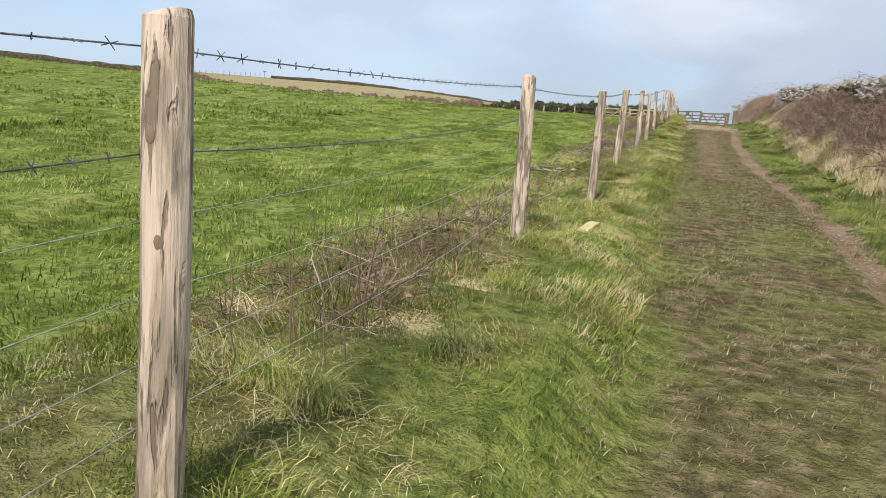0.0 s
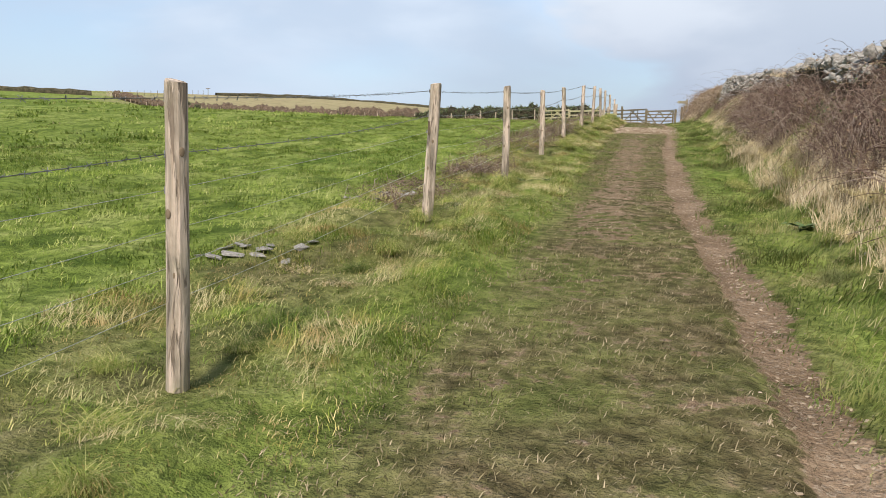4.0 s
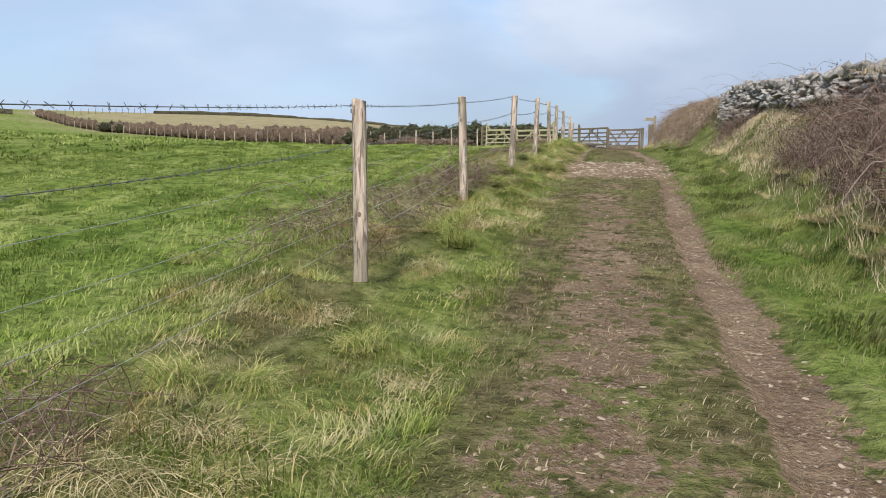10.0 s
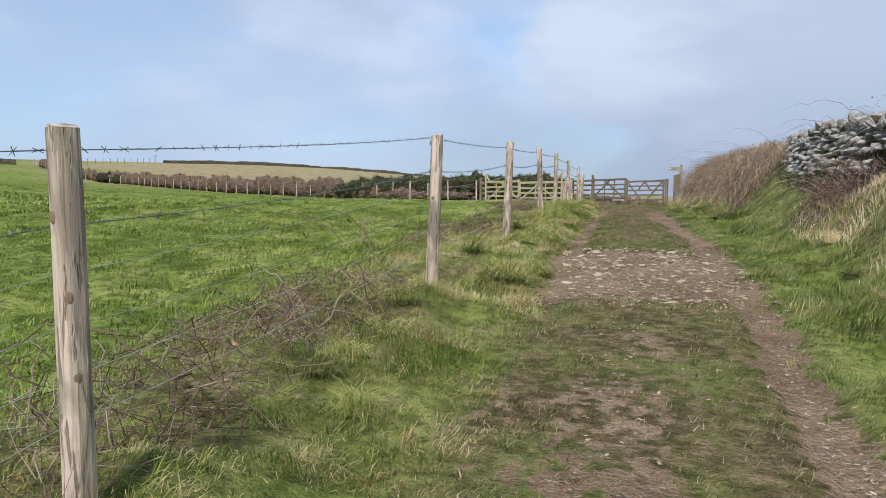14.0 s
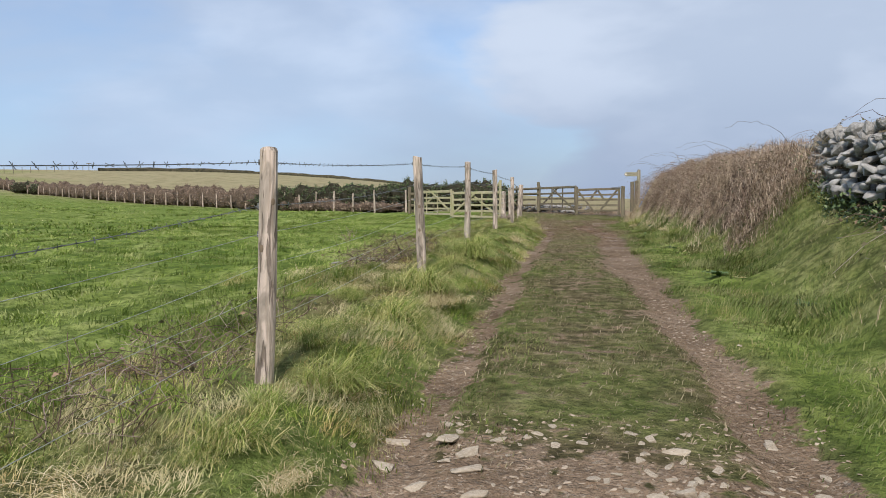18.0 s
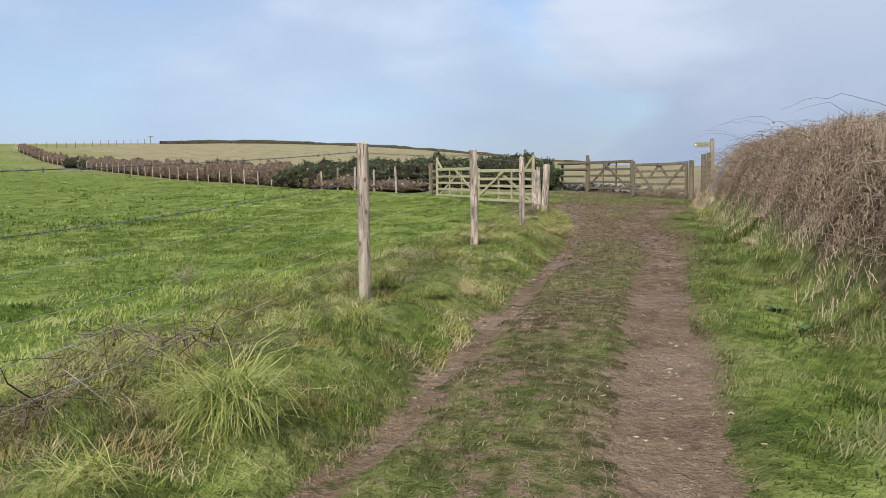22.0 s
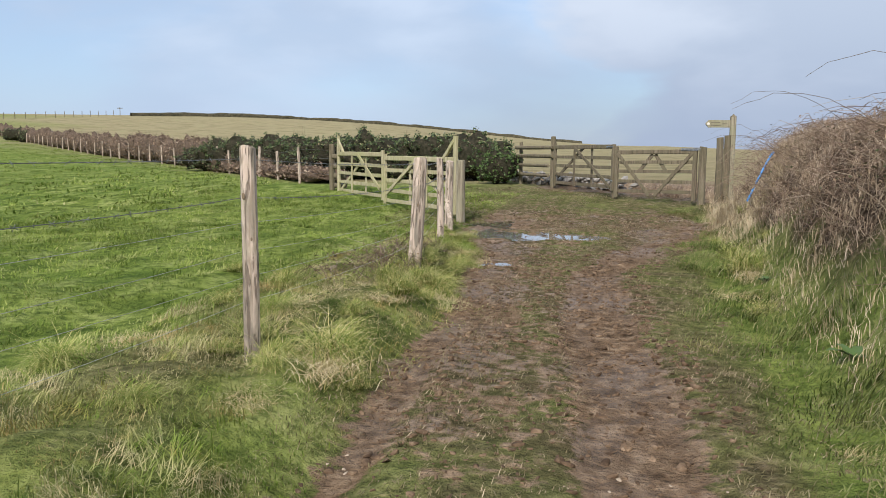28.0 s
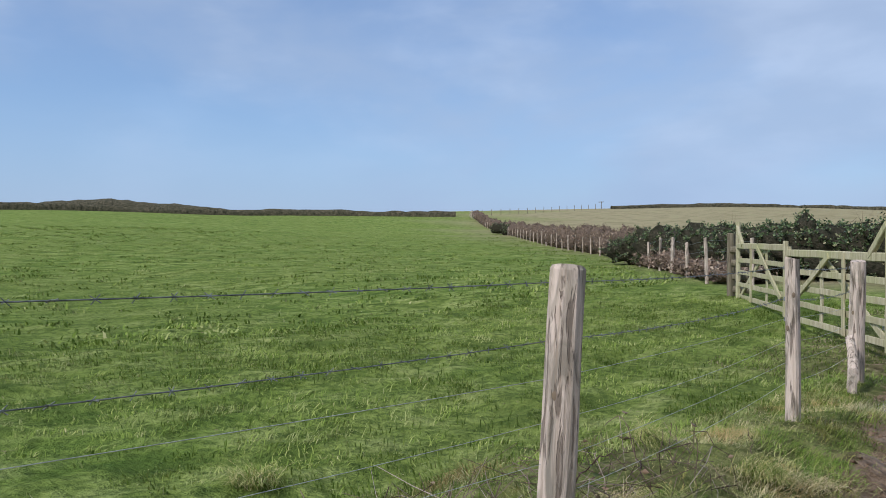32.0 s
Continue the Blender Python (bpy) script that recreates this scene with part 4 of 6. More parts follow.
back = [bm.verts.new((x, 0.022, z)) for x, z in arm]
bm.faces.new(front)
bm.faces.new(back[::-1])
for s in range(5):
    bm.faces.new((front[s], back[s], back[(s + 1) % 5], front[(s + 1) % 5]))
bmesh.ops.recalc_face_normals(bm, faces=bm.faces)
bmesh.ops.transform(bm, matrix=pose(0, 0, SH - 0.22), verts=bm.verts)
finger = part("arm", bm, SIGN_WOOD, post, "pointed finger board")
for i, (x, z, w) in enumerate(((-0.42, 0.03, 0.2), (-0.4, -0.035, 0.24), (-0.2, 0.0, 0.12))):
    bm = bmesh.new()
    bmesh.ops.create_cube(bm, size=1)
    bmesh.ops.transform(bm, matrix=pose(x, -0.024, SH - 0.22 + z) @ Matrix.Diagonal((w, 0.004, 0.016, 1)), verts=bm.verts)
    part("lettering", bm, LETTER, finger, "dark carved lettering")
bm = bmesh.new()
bmesh.ops.create_cone(bm, cap_ends=True, segments=16, radius1=0.035, radius2=0.035, depth=0.006)
bmesh.ops.transform(bm, matrix=pose(-0.585, -0.026, SH - 0.22, 90), verts=bm.verts)
part("marker_disc", bm, DISC, finger, "pale round waymark disc")

# ---- walled bank ----
U = rng.uniform
stones = [stone_mesh(i, WALL_STONE, 0.9, 0.42) for i in range(14)]


def wall_face(y):
    return 4.72 + 0.12 * np.sin(y * 0.37) + 0.1 * rough2(y, 0 * y, 3.1, 3)


def crest(y):
    return rise(y) + np.interp(y, (0, 10, 14, 23, 27, 30, 36, 37.5, 40, 46), (1.82, 1.88, 1.9, 1.83, 1.72, 1.68, 1.74, 1.55, 1.3, 1.3)) + 0.06 * rough2(y, 0 * y, 2.3, 8)


# from, to, courses of stone that show
BARE = ((5.4, 9.6, 5), (12.6, 15.4, 3), (19.0, 29.4, 4), (29.4, 37.8, 7))
wall = tagged(new("stone_wall"), "dry stone wall on the bank with upright coping stones, partly overgrown", "stone wall", kind="structure")
wall_far = []
count = 0
for row in range(7):
    y = 1.5
    while y < 38.2:
        w = float(rng.choice([0.1, 0.14, 0.2, 0.28])) * U(0.85, 1.2)
        h = U(0.07, 0.15) if row else U(0.14, 0.26)
        top = float(crest(y)) - 0.07 - row * 0.115 + U(-0.05, 0.05)
        x = float(wall_face(y)) - 0.03 * row + U(-0.06, 0.06) + 0.05
        tilt = U(-60, 60) if row < 1 else U(-22, 22)
        m = pose(x, y + w / 2, top, tilt, U(-28, 28), 90 + U(-35, 35)) @ Matrix.Diagonal((w * 1.12, U(0.18, 0.3), h, 1))
        shown = max((r for a, b, r in BARE if a < y < b), default=1)
        if row < shown and count < 300 and 5 < y < 38 and row < 6 and (y > 19 or row < 3):
            ob = new("stone", stones[(row * 7 + int(y * 13)) % 14])
            ob.matrix_world = m
            ob.parent = wall
            count += 1
        elif row < shown:
            wall_far.append(m)
        y += w * 1.0
ob = join_stones("stonework", stones, wall_far, WALL_STONE)
ob.parent = wall
tagged(ob, "joined grey wall stones", kind="stuff")
# near-black heart of the wall: the shade between its stones, put into colour
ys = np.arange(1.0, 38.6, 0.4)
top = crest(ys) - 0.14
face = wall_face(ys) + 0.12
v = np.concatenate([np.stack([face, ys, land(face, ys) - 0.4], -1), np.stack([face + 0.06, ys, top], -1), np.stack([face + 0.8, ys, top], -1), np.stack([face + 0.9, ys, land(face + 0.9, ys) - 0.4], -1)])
n = len(ys)
k = np.arange(n - 1)
ob = put_arrays("wall_heart", v, np.concatenate([np.stack([k + a * n, k + 1 + a * n, k + 1 + (a + 1) * n, k + (a + 1) * n], -1) for a in range(3)]), material=SHADE_CORE)
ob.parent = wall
tagged(ob, "near-black core that stands for the shade between the wall stones")


def canes(n, x0, x1, y0, y1, length, tall, lean=-0.3, base=None):
    """Arching bramble canes over a stretch of ground."""
    out = []
    xs, ys = rng.uniform(x0, x1, n), rng.uniform(y0, y1, n)
    for x, y, z0 in zip(xs, ys, land(xs, ys) if base is None else base(ys)):
        a, L, H = rng.uniform(0, 2 * math.pi), length * rng.uniform(0.5, 1.4), tall * rng.uniform(0.35, 1.15)
        s = np.linspace(0, 1, 8)
        px = x + (math.cos(a) * 0.7 + lean) * L * s + 0.025 * rng.normal(size=8)
        py = y + math.sin(a) * L * s + 0.025 * rng.normal(size=8)
        pz = z0 - 0.03 + H * np.sin(np.minimum(s * rng.uniform(2.0, 3.3), 3.1)) + 0.02 * rng.normal(size=8)
        out.append(np.stack([px, py, pz], -1))
    return out


def twiglets(n, x0, x1, y0, y1, tall):
    """Short crossing twigs that fill a thicket."""
    x, y = rng.uniform(x0, x1, n), rng.uniform(y0, y1, n)
    z = land(x, y) + tall * rng.uniform(0, 1, n) ** 1.3 * (0.75 + 0.25 * rough2(x, y, 0.6, 61))
    d = rng.normal(size=(n, 3)) * np.array([1, 1, 0.6])
    d *= (rng.uniform(0.08, 0.2, n) / np.linalg.norm(d, axis=1))[:, None]
    c = np.stack([x, y, z], -1)
    k = rng.normal(size=(n, 3)) * 0.02
    return [np.stack([p - v, p + w, p + v]) for p, v, w in zip(c, d, k)]


def bramble(x0, x1, y0, y1, n, length, tall, label, leafy=200, group="bramble bushes on the bank", lean=-0.25, twigs=700, base=None, wood=None):
    wood = wood or CANE
    b = tagged(new("bramble_bush"), label, "bramble", group)
    lines = canes(n, x0, x1, y0, y1, length, tall, lean, base)
    ob = tubes("cane_tangle", lines, list(rng.uniform(0.0018, 0.0048, n)), wood, 4, 0.6)
    ob.parent = b
    tagged(ob, "tangled bare brown canes", kind="stuff")
    if twigs:
        ob = tubes("twig_tangle", twiglets(twigs, x0 - 0.1, x1 + 0.1, y0, y1, tall * 0.85), 0.0022, wood, 3, 0.5)
        ob.parent = b
        tagged(ob, "fine crossing twigs", kind="stuff")
    if leafy:
        pts = np.concatenate(lines)
        c = pts[rng.integers(0, len(pts), leafy)] + rng.normal(size=(leafy, 3)) * 0.05
        ob = leaves("foliage", c, rng.uniform(0.02, 0.05, leafy), BRAMBLE_LEAF)
        ob.parent = b
        tagged(ob, "withered bramble leaves", kind="stuff")
    return b


BANK_LABEL = "leafless brown bramble thicket over the stony bank"
for x0, x1, y0, y1, n, tall, tw in ((3.85, 4.8, -1, 5.6, 420, 0.62, 2600), (3.9, 4.45, 5.2, 8.2, 260, 0.4, 1500), (3.95, 4.8, 9.2, 12.9, 420, 0.58, 2600), (4.3, 4.8, 12.6, 15.6, 90, 0.32, 500), (3.95, 4.8, 15.2, 19.3, 460, 0.6, 2800), (3.98, 4.7, 19.0, 23.6, 430, 0.5, 2500), (4.1, 4.7, 29.0, 31.0, 130, 0.42, 800),
                                    (3.95, 5.1, 35.8, 40.2, 260, 0.28, 1000), (4.0, 5.1, 40, 45, 300, 0.28, 1200), (4.05, 5.1, 44.5, 49, 330, 0.3, 1300), (4.05, 5.1, 48.5, 53, 440, 0.32, 2000), (4.0, 5.1, 52.5, 56.4, 560, 0.36, 2600)):
    bramble(x0, x1, y0, y1, n, 0.75, tall, BANK_LABEL, 420, twigs=tw, wood=TWIG if y0 > 35 else CANE)
for y0, y1, n in ((0, 5, 60), (5, 10, 70), (10, 15, 70), (15, 19.5, 60), (23, 29, 30), (29, 37, 50)):
    bramble(4.85, 5.4, y0, y1, n, 0.6, 0.28, "thin bramble stems over the top of the stone wall", 120, lean=-0.1, twigs=0, base=lambda v: crest(v) - 0.12)
x, y = U(3.6, 5.4, 110000), U(35.4, 56.9, 110000)
keep = U(0, 1, len(x)) < smooth(3.72, 3.95, x - 0.1 * smooth(40, 46, y) + 0.12 * rough2(x, y, 0.5, 92)) * (0.55 + 0.75 * rough2(x, y, 0.55, 93) + 0.3 * rough2(x, y, 0.2, 96))
x, y = x[keep], y[keep]
n = len(x)
blades("dead_bracken", x, y, U(0.08, 0.26, n), U(0.003, 0.007, n), U(0.1, 1.5, n), U(0.3, 1.6, n), BRACKEN, "matted pinkish-brown dead bracken and grass over the bank", lift=land(x, y) + U(0.0, 0.26, n) * smooth(3.65, 4.2, x), wind=(-0.25, -0.1), comb=0.22)


def scatter(n, x0, x1, y0, y1):
    return rng.uniform(x0, x1, n), rng.uniform(y0, y1, n)


U = rng.uniform
# dry grass on the bank face and crest
x, y = scatter(150000, 3.35, 4.75, -3, 57.5)
band = smooth(3.4, 3.62, x) * smooth(4.3, 3.95, x) * smooth(19.5, 18, y) + 0.6 * smooth(3.55, 3.95, x) * smooth(18, 20, y) * smooth(32, 29.5, y) + 0.25 * smooth(3.4, 3.6, x) * smooth(4.2, 3.8, x) * smooth(36, 39, y)
keep = U(0, 1, len(x)) < band * (0.7 + 0.55 * rough2(x, y, 1.3, 12) + 0.45 * rough2(x, y, 0.35, 13))
x, y = x[keep], y[keep]
n = len(x)
blades("dry_bank_grass", x, y, U(0.1, 0.34, n) * (1 - 0.35 * smooth(17, 21, y)), U(0.003, 0.006, n), U(0.05, 0.7, n), U(0.2, 1.3, n), DRY_BLADE, "tall straw-coloured dead grass on the bank", wind=(-0.45, -0.15))
x, y = scatter(60000, 4.75, 5.7, -3, 57)
n = len(x)
blades("dry_crest_grass", x, y, U(0.06, 0.2, n) + 0.1 * smooth(36, 42, y), U(0.003, 0.007, n), U(0.1, 0.7, n), U(0.3, 1.2, n), DRY_BLADE, "pale dead grass along the crest of the bank", lift=np.maximum(land(x, y), np.where(y < 38, crest(y) - 0.17 + 0.1 * smooth(4.8, 5.2, x), -9)), wind=(-0.4, 0.1))

# straw and dead growth at the bank's end and behind the old gates
x, y = scatter(26000, 3.45, 4.75, 52.8, 59.4)
keep = U(0, 1, len(x)) < smooth(3.5, 3.85, x + 0.15 * rough2(x, y, 0.5, 97)) * (0.55 + 0.6 * rough2(x, y, 0.4, 98)) * smooth(59.4, 58.4, y)
x, y = x[keep], y[keep]
n = len(x)
blades("bank_end_straw", x, y, U(0.12, 0.5, n), U(0.003, 0.007, n), U(0.05, 0.9, n), U(0.2, 1.4, n), DRY_BLADE, "tall pale straw grass at the end of the bank", wind=(-0.4, -0.3), comb=0.25)
x, y = scatter(40000, -2.6, 4.4, 60.8, 69.0)
line = 67.6 - (x + 2.2) * 1.1
keep = (np.abs(y - line - 0.9) < 1.1) & (U(0, 1, len(x)) < 0.55 + 0.6 * rough2(x, y, 0.5, 99))
x, y = x[keep], y[keep]
n = len(x)
blades("dead_growth", x, y, U(0.12, 0.5, n), U(0.006, 0.014, n), U(0.2, 1.4, n), U(0.2, 1.4, n), BRACKEN, "brown dead growth behind the old gates", comb=0.3)

# right verge
x, y = scatter(300000, 2.5, 4.65, -4, 59)
clump = rough2(x, y, 0.5, 22)
over = right_edge(y) + 0.2 * smooth(37, 42, y) * smooth(53, 50.5, y) + 0.5 * smooth(43, 48, y) * smooth(53, 50.5, y) + 0.12 * smooth(48, 50, y) * smooth(53, 51, y) - x + 0.2 * rough2(x, y, 0.3, 21)
keep = (U(0, 1, len(x)) < smooth(0.34, -0.06, over) ** 1.5) & (U(0, 1, len(x)) < (smooth(4.2, 3.5, x) + 0.55 * smooth(18.5, 20, y) * smooth(38, 36.5, y) * smooth(3.6, 4.0, x)) * (0.55 + 0.5 * clump))
x, y, clump = x[keep], y[keep], clump[keep]
n = len(x)
blades("verge_grass", x, y, U(0.04, 0.13, n) * (0.75 + 0.7 * smooth(-0.1, 0.7, clump)) * (0.6 + 0.6 * smooth(2.7, 3.4, x)) * (1 - 0.4 * smooth(3.5, 3.9, x)), U(0.004, 0.008, n), U(0.1, 0.9, n), U(0.3, 1.3, n), VERGE_BLADE, "lush green grass between the track and the walled bank")

# fence bank
x, y = scatter(460000, -1.3, 0.95, -6.5, 55)
clump = rough2(x, y, 0.42, 32) + 0.4 * rough2(x, y, 0.15, 33)
over = x - left_edge(y) + 0.16 * rough2(x, y, 0.25, 31)
keep = (U(0, 1, len(x)) < smooth(0.34, -0.06, over) ** 1.5) & (U(0, 1, len(x)) < 0.65 + 0.5 * clump)
x, y, clump = x[keep], y[keep], clump[keep] - 0.9 * smooth(-0.05, 0.25, over[keep])
n = len(x)
blades("bank_grass", x, y, U(0.035, 0.125, n) * (0.35 + 0.35 * smooth(-0.8, -0.2, clump) + 0.8 * smooth(-0.1, 0.7, clump)), U(0.0025, 0.0052, n), U(0.2, 1.3, n), U(0.3, 1.4, n), BANK_BLADE, "rough mixed green and straw grass along the wire fence")

# field: pasture in wind-blown clumps
def clumps(n, per, x0, x1, y0, y1, spread, bias=1.0):
    """Places of blades gathered in clumps, and each clump's own size."""
    cx, cy = x1 - (x1 - x0) * U(0, 1, n) ** bias, U(y0, y1, n)
    keep = beyond_boundary(cx, cy) < -0.5
    cx, cy = cx[keep], cy[keep]
    n = len(cx)
    size = U(0.4, 1.3, n) * (0.75 + 0.35 * rough2(cx, cy, 2.1, 43))
    k = np.repeat(np.arange(n), per)
    x = cx[k] + rng.normal(size=len(k)) * spread * size[k]
    y = cy[k] + rng.normal(size=len(k)) * spread * 1.4 * size[k]
    return x, y, size[k]


x, y, c = clumps(10500, 24, -10, -0.9, -5, 62, 0.11, 1.25)
n = len(x)
blades("field_grass", x, y, U(0.04, 0.115, n) * (0.45 + 0.7 * c), U(0.005, 0.009, n) * (1 - 0.07 * x), U(0.1, 1.1, n), U(0.3, 1.3, n), FIELD_BLADE, "short bright green pasture grass in clumps", comb=0.8)
x, y, c = clumps(8500, 13, -85, -9.5, -5, 135, 0.2, 1.7)
n = len(x)
blades("far_field_grass", x, y, U(0.06, 0.15, n) * (0.4 + 0.8 * c), U(0.02, 0.045, n) * (1 - 0.012 * x), U(0.1, 1.0, n), U(0.3, 1.1, n), FIELD_BLADE, "short bright green pasture grass further into the field", comb=1.5)

# worn turf on the track
x, y = scatter(520000, 0.3, 3.5, -5, 57)
lo, hi = left_edge(y), right_edge(y)
bald = 1.0 * path_right(x, y, 1.02) + path_left(x, y, 1.05) + 0.95 * smooth(25.0, 25.8, y) * smooth(28.6, 27.9, y) + 0.5 * path_mid(x, y) + 0.4 * smooth(43, 49, y) * (1 - 0.85 * np.exp(-((x - 1.4) / 0.4) ** 2))
patchy = 0.6 * rough2(x, y, 0.09, 51) + 0.45 * rough2(x, y, 0.23, 55) + 0.5 * rough2(x, y, 0.7, 52)
keep = (x > lo - 0.25) & (x < hi + 0.3 * smooth(36, 42, y) + 0.6 * smooth(42, 46.5, y)) & (U(0, 1, len(x)) > bald * smooth(0.25, -0.05, x - hi)) & (patchy > U(-0.7, 0.6, len(x)))
x, y = x[keep], y[keep]
n = len(x)
blades("trodden_grass", x, y, U(0.014, 0.058, n), U(0.003, 0.0068, n), U(0.2, 1.35, n), U(0.0, 0.7, n), TRACK_BLADE, "short trodden olive grass on the track", comb=0.07)


# greener strips beside the ruts
x, y = scatter(70000, 0.7, 1.7, 10, 35)
strip = np.where(y < 25, smooth(-0.1, 0.05, x - left_edge(y)) * smooth(1.36, 1.2, x), smooth(0.22, 0.3, x - left_edge(y)) * smooth(1.6, 1.35, x) * smooth(28.1, 28.6, y))
keep = U(0, 1, len(x)) < strip * (0.45 + 0.6 * rough2(x, y, 0.35, 56)) * (1 - smooth(24.5, 25.5, y) * smooth(28.6, 28.2, y))
x, y = x[keep], y[keep]
n = len(x)
blades("green_strip_grass", x, y, U(0.02, 0.07, n), U(0.003, 0.006, n), U(0.2, 1.2, n), U(0.2, 0.9, n), VERGE_BLADE, "short greener grass beside the wheel ruts", comb=0.2)

x, y = scatter(90000, -3.0, 4.4, 55, 66.5)
keep = (rough2(x, y, 0.25, 53) + 0.7 * rough2(x, y, 0.9, 54) > U(-0.9, 0.5, len(x))) & (beyond_boundary(x, y) < -0.3) & (((x - 3.2) / 0.95) ** 2 + ((y - 54.9) / 1.9) ** 2 > 0.8)
for h in HOLLOWS[:2]:
    keep &= ((x - h[0]) / h[2]) ** 2 + ((y - h[1]) / h[3]) ** 2 > 0.9
x, y = x[keep], y[keep]
n = len(x)
blades("poached_grass", x, y, U(0.02, 0.07, n), U(0.005, 0.009, n), U(0.2, 1.2, n), U(0.2, 0.9, n), TRACK_BLADE, "short grass and mud trodden by cattle before the gates", comb=0.2)


# tussocks of long flopping grass
def tussock_mesh(seed, n, reach, material, spread=0.06):
    g = np.random.default_rng(seed)
    a = g.uniform(0, 2 * math.pi, n)
    d = np.stack([np.cos(a) + 0.6, np.sin(a) - 0.5, 0 * a], -1)
    d /= np.linalg.norm(d, axis=1)[:, None]
    side = np.stack([-np.sin(a), np.cos(a), 0 * a], -1) * g.uniform(0.0014, 0.0027, n)[:, None]
    p = np.stack([g.normal(size=n) * spread, g.normal(size=n) * spread, 0 * a - 0.02], -1)
    th = g.uniform(0.1, 1.0, n)
    L = reach * g.uniform(0.4, 1.15, n)
    curl = g.uniform(0.4, 0.85, n)
    rows = [p]
    for k in range(4):
        p = p + (d * np.sin(th)[:, None] + np.array([[0, 0, 1.0]]) * np.cos(th)[:, None]) * (L / 4)[:, None]
        p[:, 2] = np.maximum(p[:, 2], 0.012 + 0.02 * g.uniform(size=n))
        th = th + curl
        rows.append(p)
    v = []
    for k, q in enumerate(rows[:-1]):
        f = 1 - 0.18 * k
        v += [q - side * f, q + side * f]
    v.append(rows[-1])
    v = np.stack(v, 1).reshape(-1, 3)
    i = np.arange(n)[:, None] * 9
    quads = np.concatenate([i + np.array([[2 * k, 2 * k + 1, 2 * k + 3, 2 * k + 2]]) for k in range(3)])
    ob = put_arrays("grass_tussock", v, quads, i + np.array([[6, 7, 8]]), material)
    me = ob.data
    bpy.data.objects.remove(ob)
    return me


tufts = [tussock_mesh(i, 620, 0.32 + 0.05 * (i % 3), TUFT_BLADE) for i in range(5)] + [tussock_mesh(9 + i, 620, 0.26, STRAW_BLADE, 0.11) for i in range(2)] + [tussock_mesh(20 + i, 560, 0.28, VERGE_BLADE) for i in range(2)]
TUFT_LABEL = ["flopped tussock of long green and straw grass"] * 5 + ["dead straw-coloured grass tussock"] * 2 + ["lush green grass tussock"] * 2
# x, y, kind, size of the tussocks that stand out
TUFTS = ((0.22, 26.1, 5, 1.6), (0.3, 25.85, 6, 1.5), (0.5, 25.7, 1, 1.4), (0.08, 26.0, 5, 1.3), (0.3, 30.8, 0, 1.4), (0.42, 31.4, 6, 1.6), (-0.4, 31.8, 5, 1.2), (-0.36, 32.4, 6, 1.4), (-1.33, 33.5, 5, 1.3), (-1.71, 38.3, 0, 1.3), (0.36, 45.2, 5, 1.7), (0.11, 46.0, 6, 1.5), (0.38, 45.6, 1, 1.5), (-0.1, 46.5, 5, 1.3), (0.2, 47.0, 6, 1.2), (3.55, 52.2, 1, 1.8), (3.25, 49.4, 5, 1.5), (-1.98, 43.9, 5, 1.2), (0.2, 13.2, 5, 1.5), (0.05, 13.4, 6, 1.4), (0.23, 19.1, 6, 1.6), (0.1, 18.9, 5, 1.3), (0.35, 7.9, 6, 1.5),
         (0.1, -0.3, 5, 1.3), (0.2, -0.05, 0, 1.2), (0.05, -0.75, 5, 1.1), (-0.08, -1.84, 5, 1.2), (0.05, -2.2, 5, 0.9), (0.3, -2.4, 7, 1.1), (0.07, -3.1, 5, 1.1), (0.4, -3.2, 6, 0.9),
         (0.34, 8.8, 1, 1.35), (0.05, 7.7, 5, 1.0), (0.1, 6.6, 6, 1.3), (0.27, 6.7, 6, 0.9), (0.25, 10.9, 6, 1.2), (0.1, 11.2, 2, 1.2),
         (0.5, 15.1, 6, 1.25), (0.23, 13.9, 5, 1.4), (-0.1, 13.86, 5, 1.5), (0.05, 14.2, 5, 1.2), (-1.8, 17.5, 3, 1.0), (0.12, 18.7, 0, 1.2), (0.2, 19.6, 1, 1.0),
         (0.35, 30.5, 2, 1.5), (0.36, 29.0, 1, 1.5), (0.3, 27.9, 0, 1.3), (-0.06, 27.6, 5, 1.3), (-2.0, 33.0, 3, 1.1), (0.4, 31.2, 5, 1.2), (0.4, 31.5, 2, 1.5), (0.2, 31.7, 1, 1.2), (-1.5, 33.8, 6, 1.0), (-0.3, 32.4, 5, 1.3),
         (-0.42, 31.8, 5, 1.0), (-2.2, 41.0, 3, 1.1), (0.1, 34.6, 1, 1.4), (0.3, 33.0, 7, 1.2), (0.4, 34.5, 2, 1.5), (-1.55, 38.4, 3, 1.1), (-0.1, 34.6, 5, 1.3), (0.28, 36.4, 1, 1.1), (0.25, 33.7, 0, 1.2),
         (0.29, 47.3, 1, 1.3), (-0.1, 47.5, 5, 1.1), (-2.1, 49.0, 3, 1.1), (0.36, 48.3, 2, 1.2), (3.44, 50.4, 1, 1.7), (3.55, 50.0, 5, 1.4), (3.3, 49.0, 6, 1.4), (3.5, 48.6, 5, 1.2), (-0.27, 47.2, 5, 1.0), (0.18, 49.9, 0, 1.0))


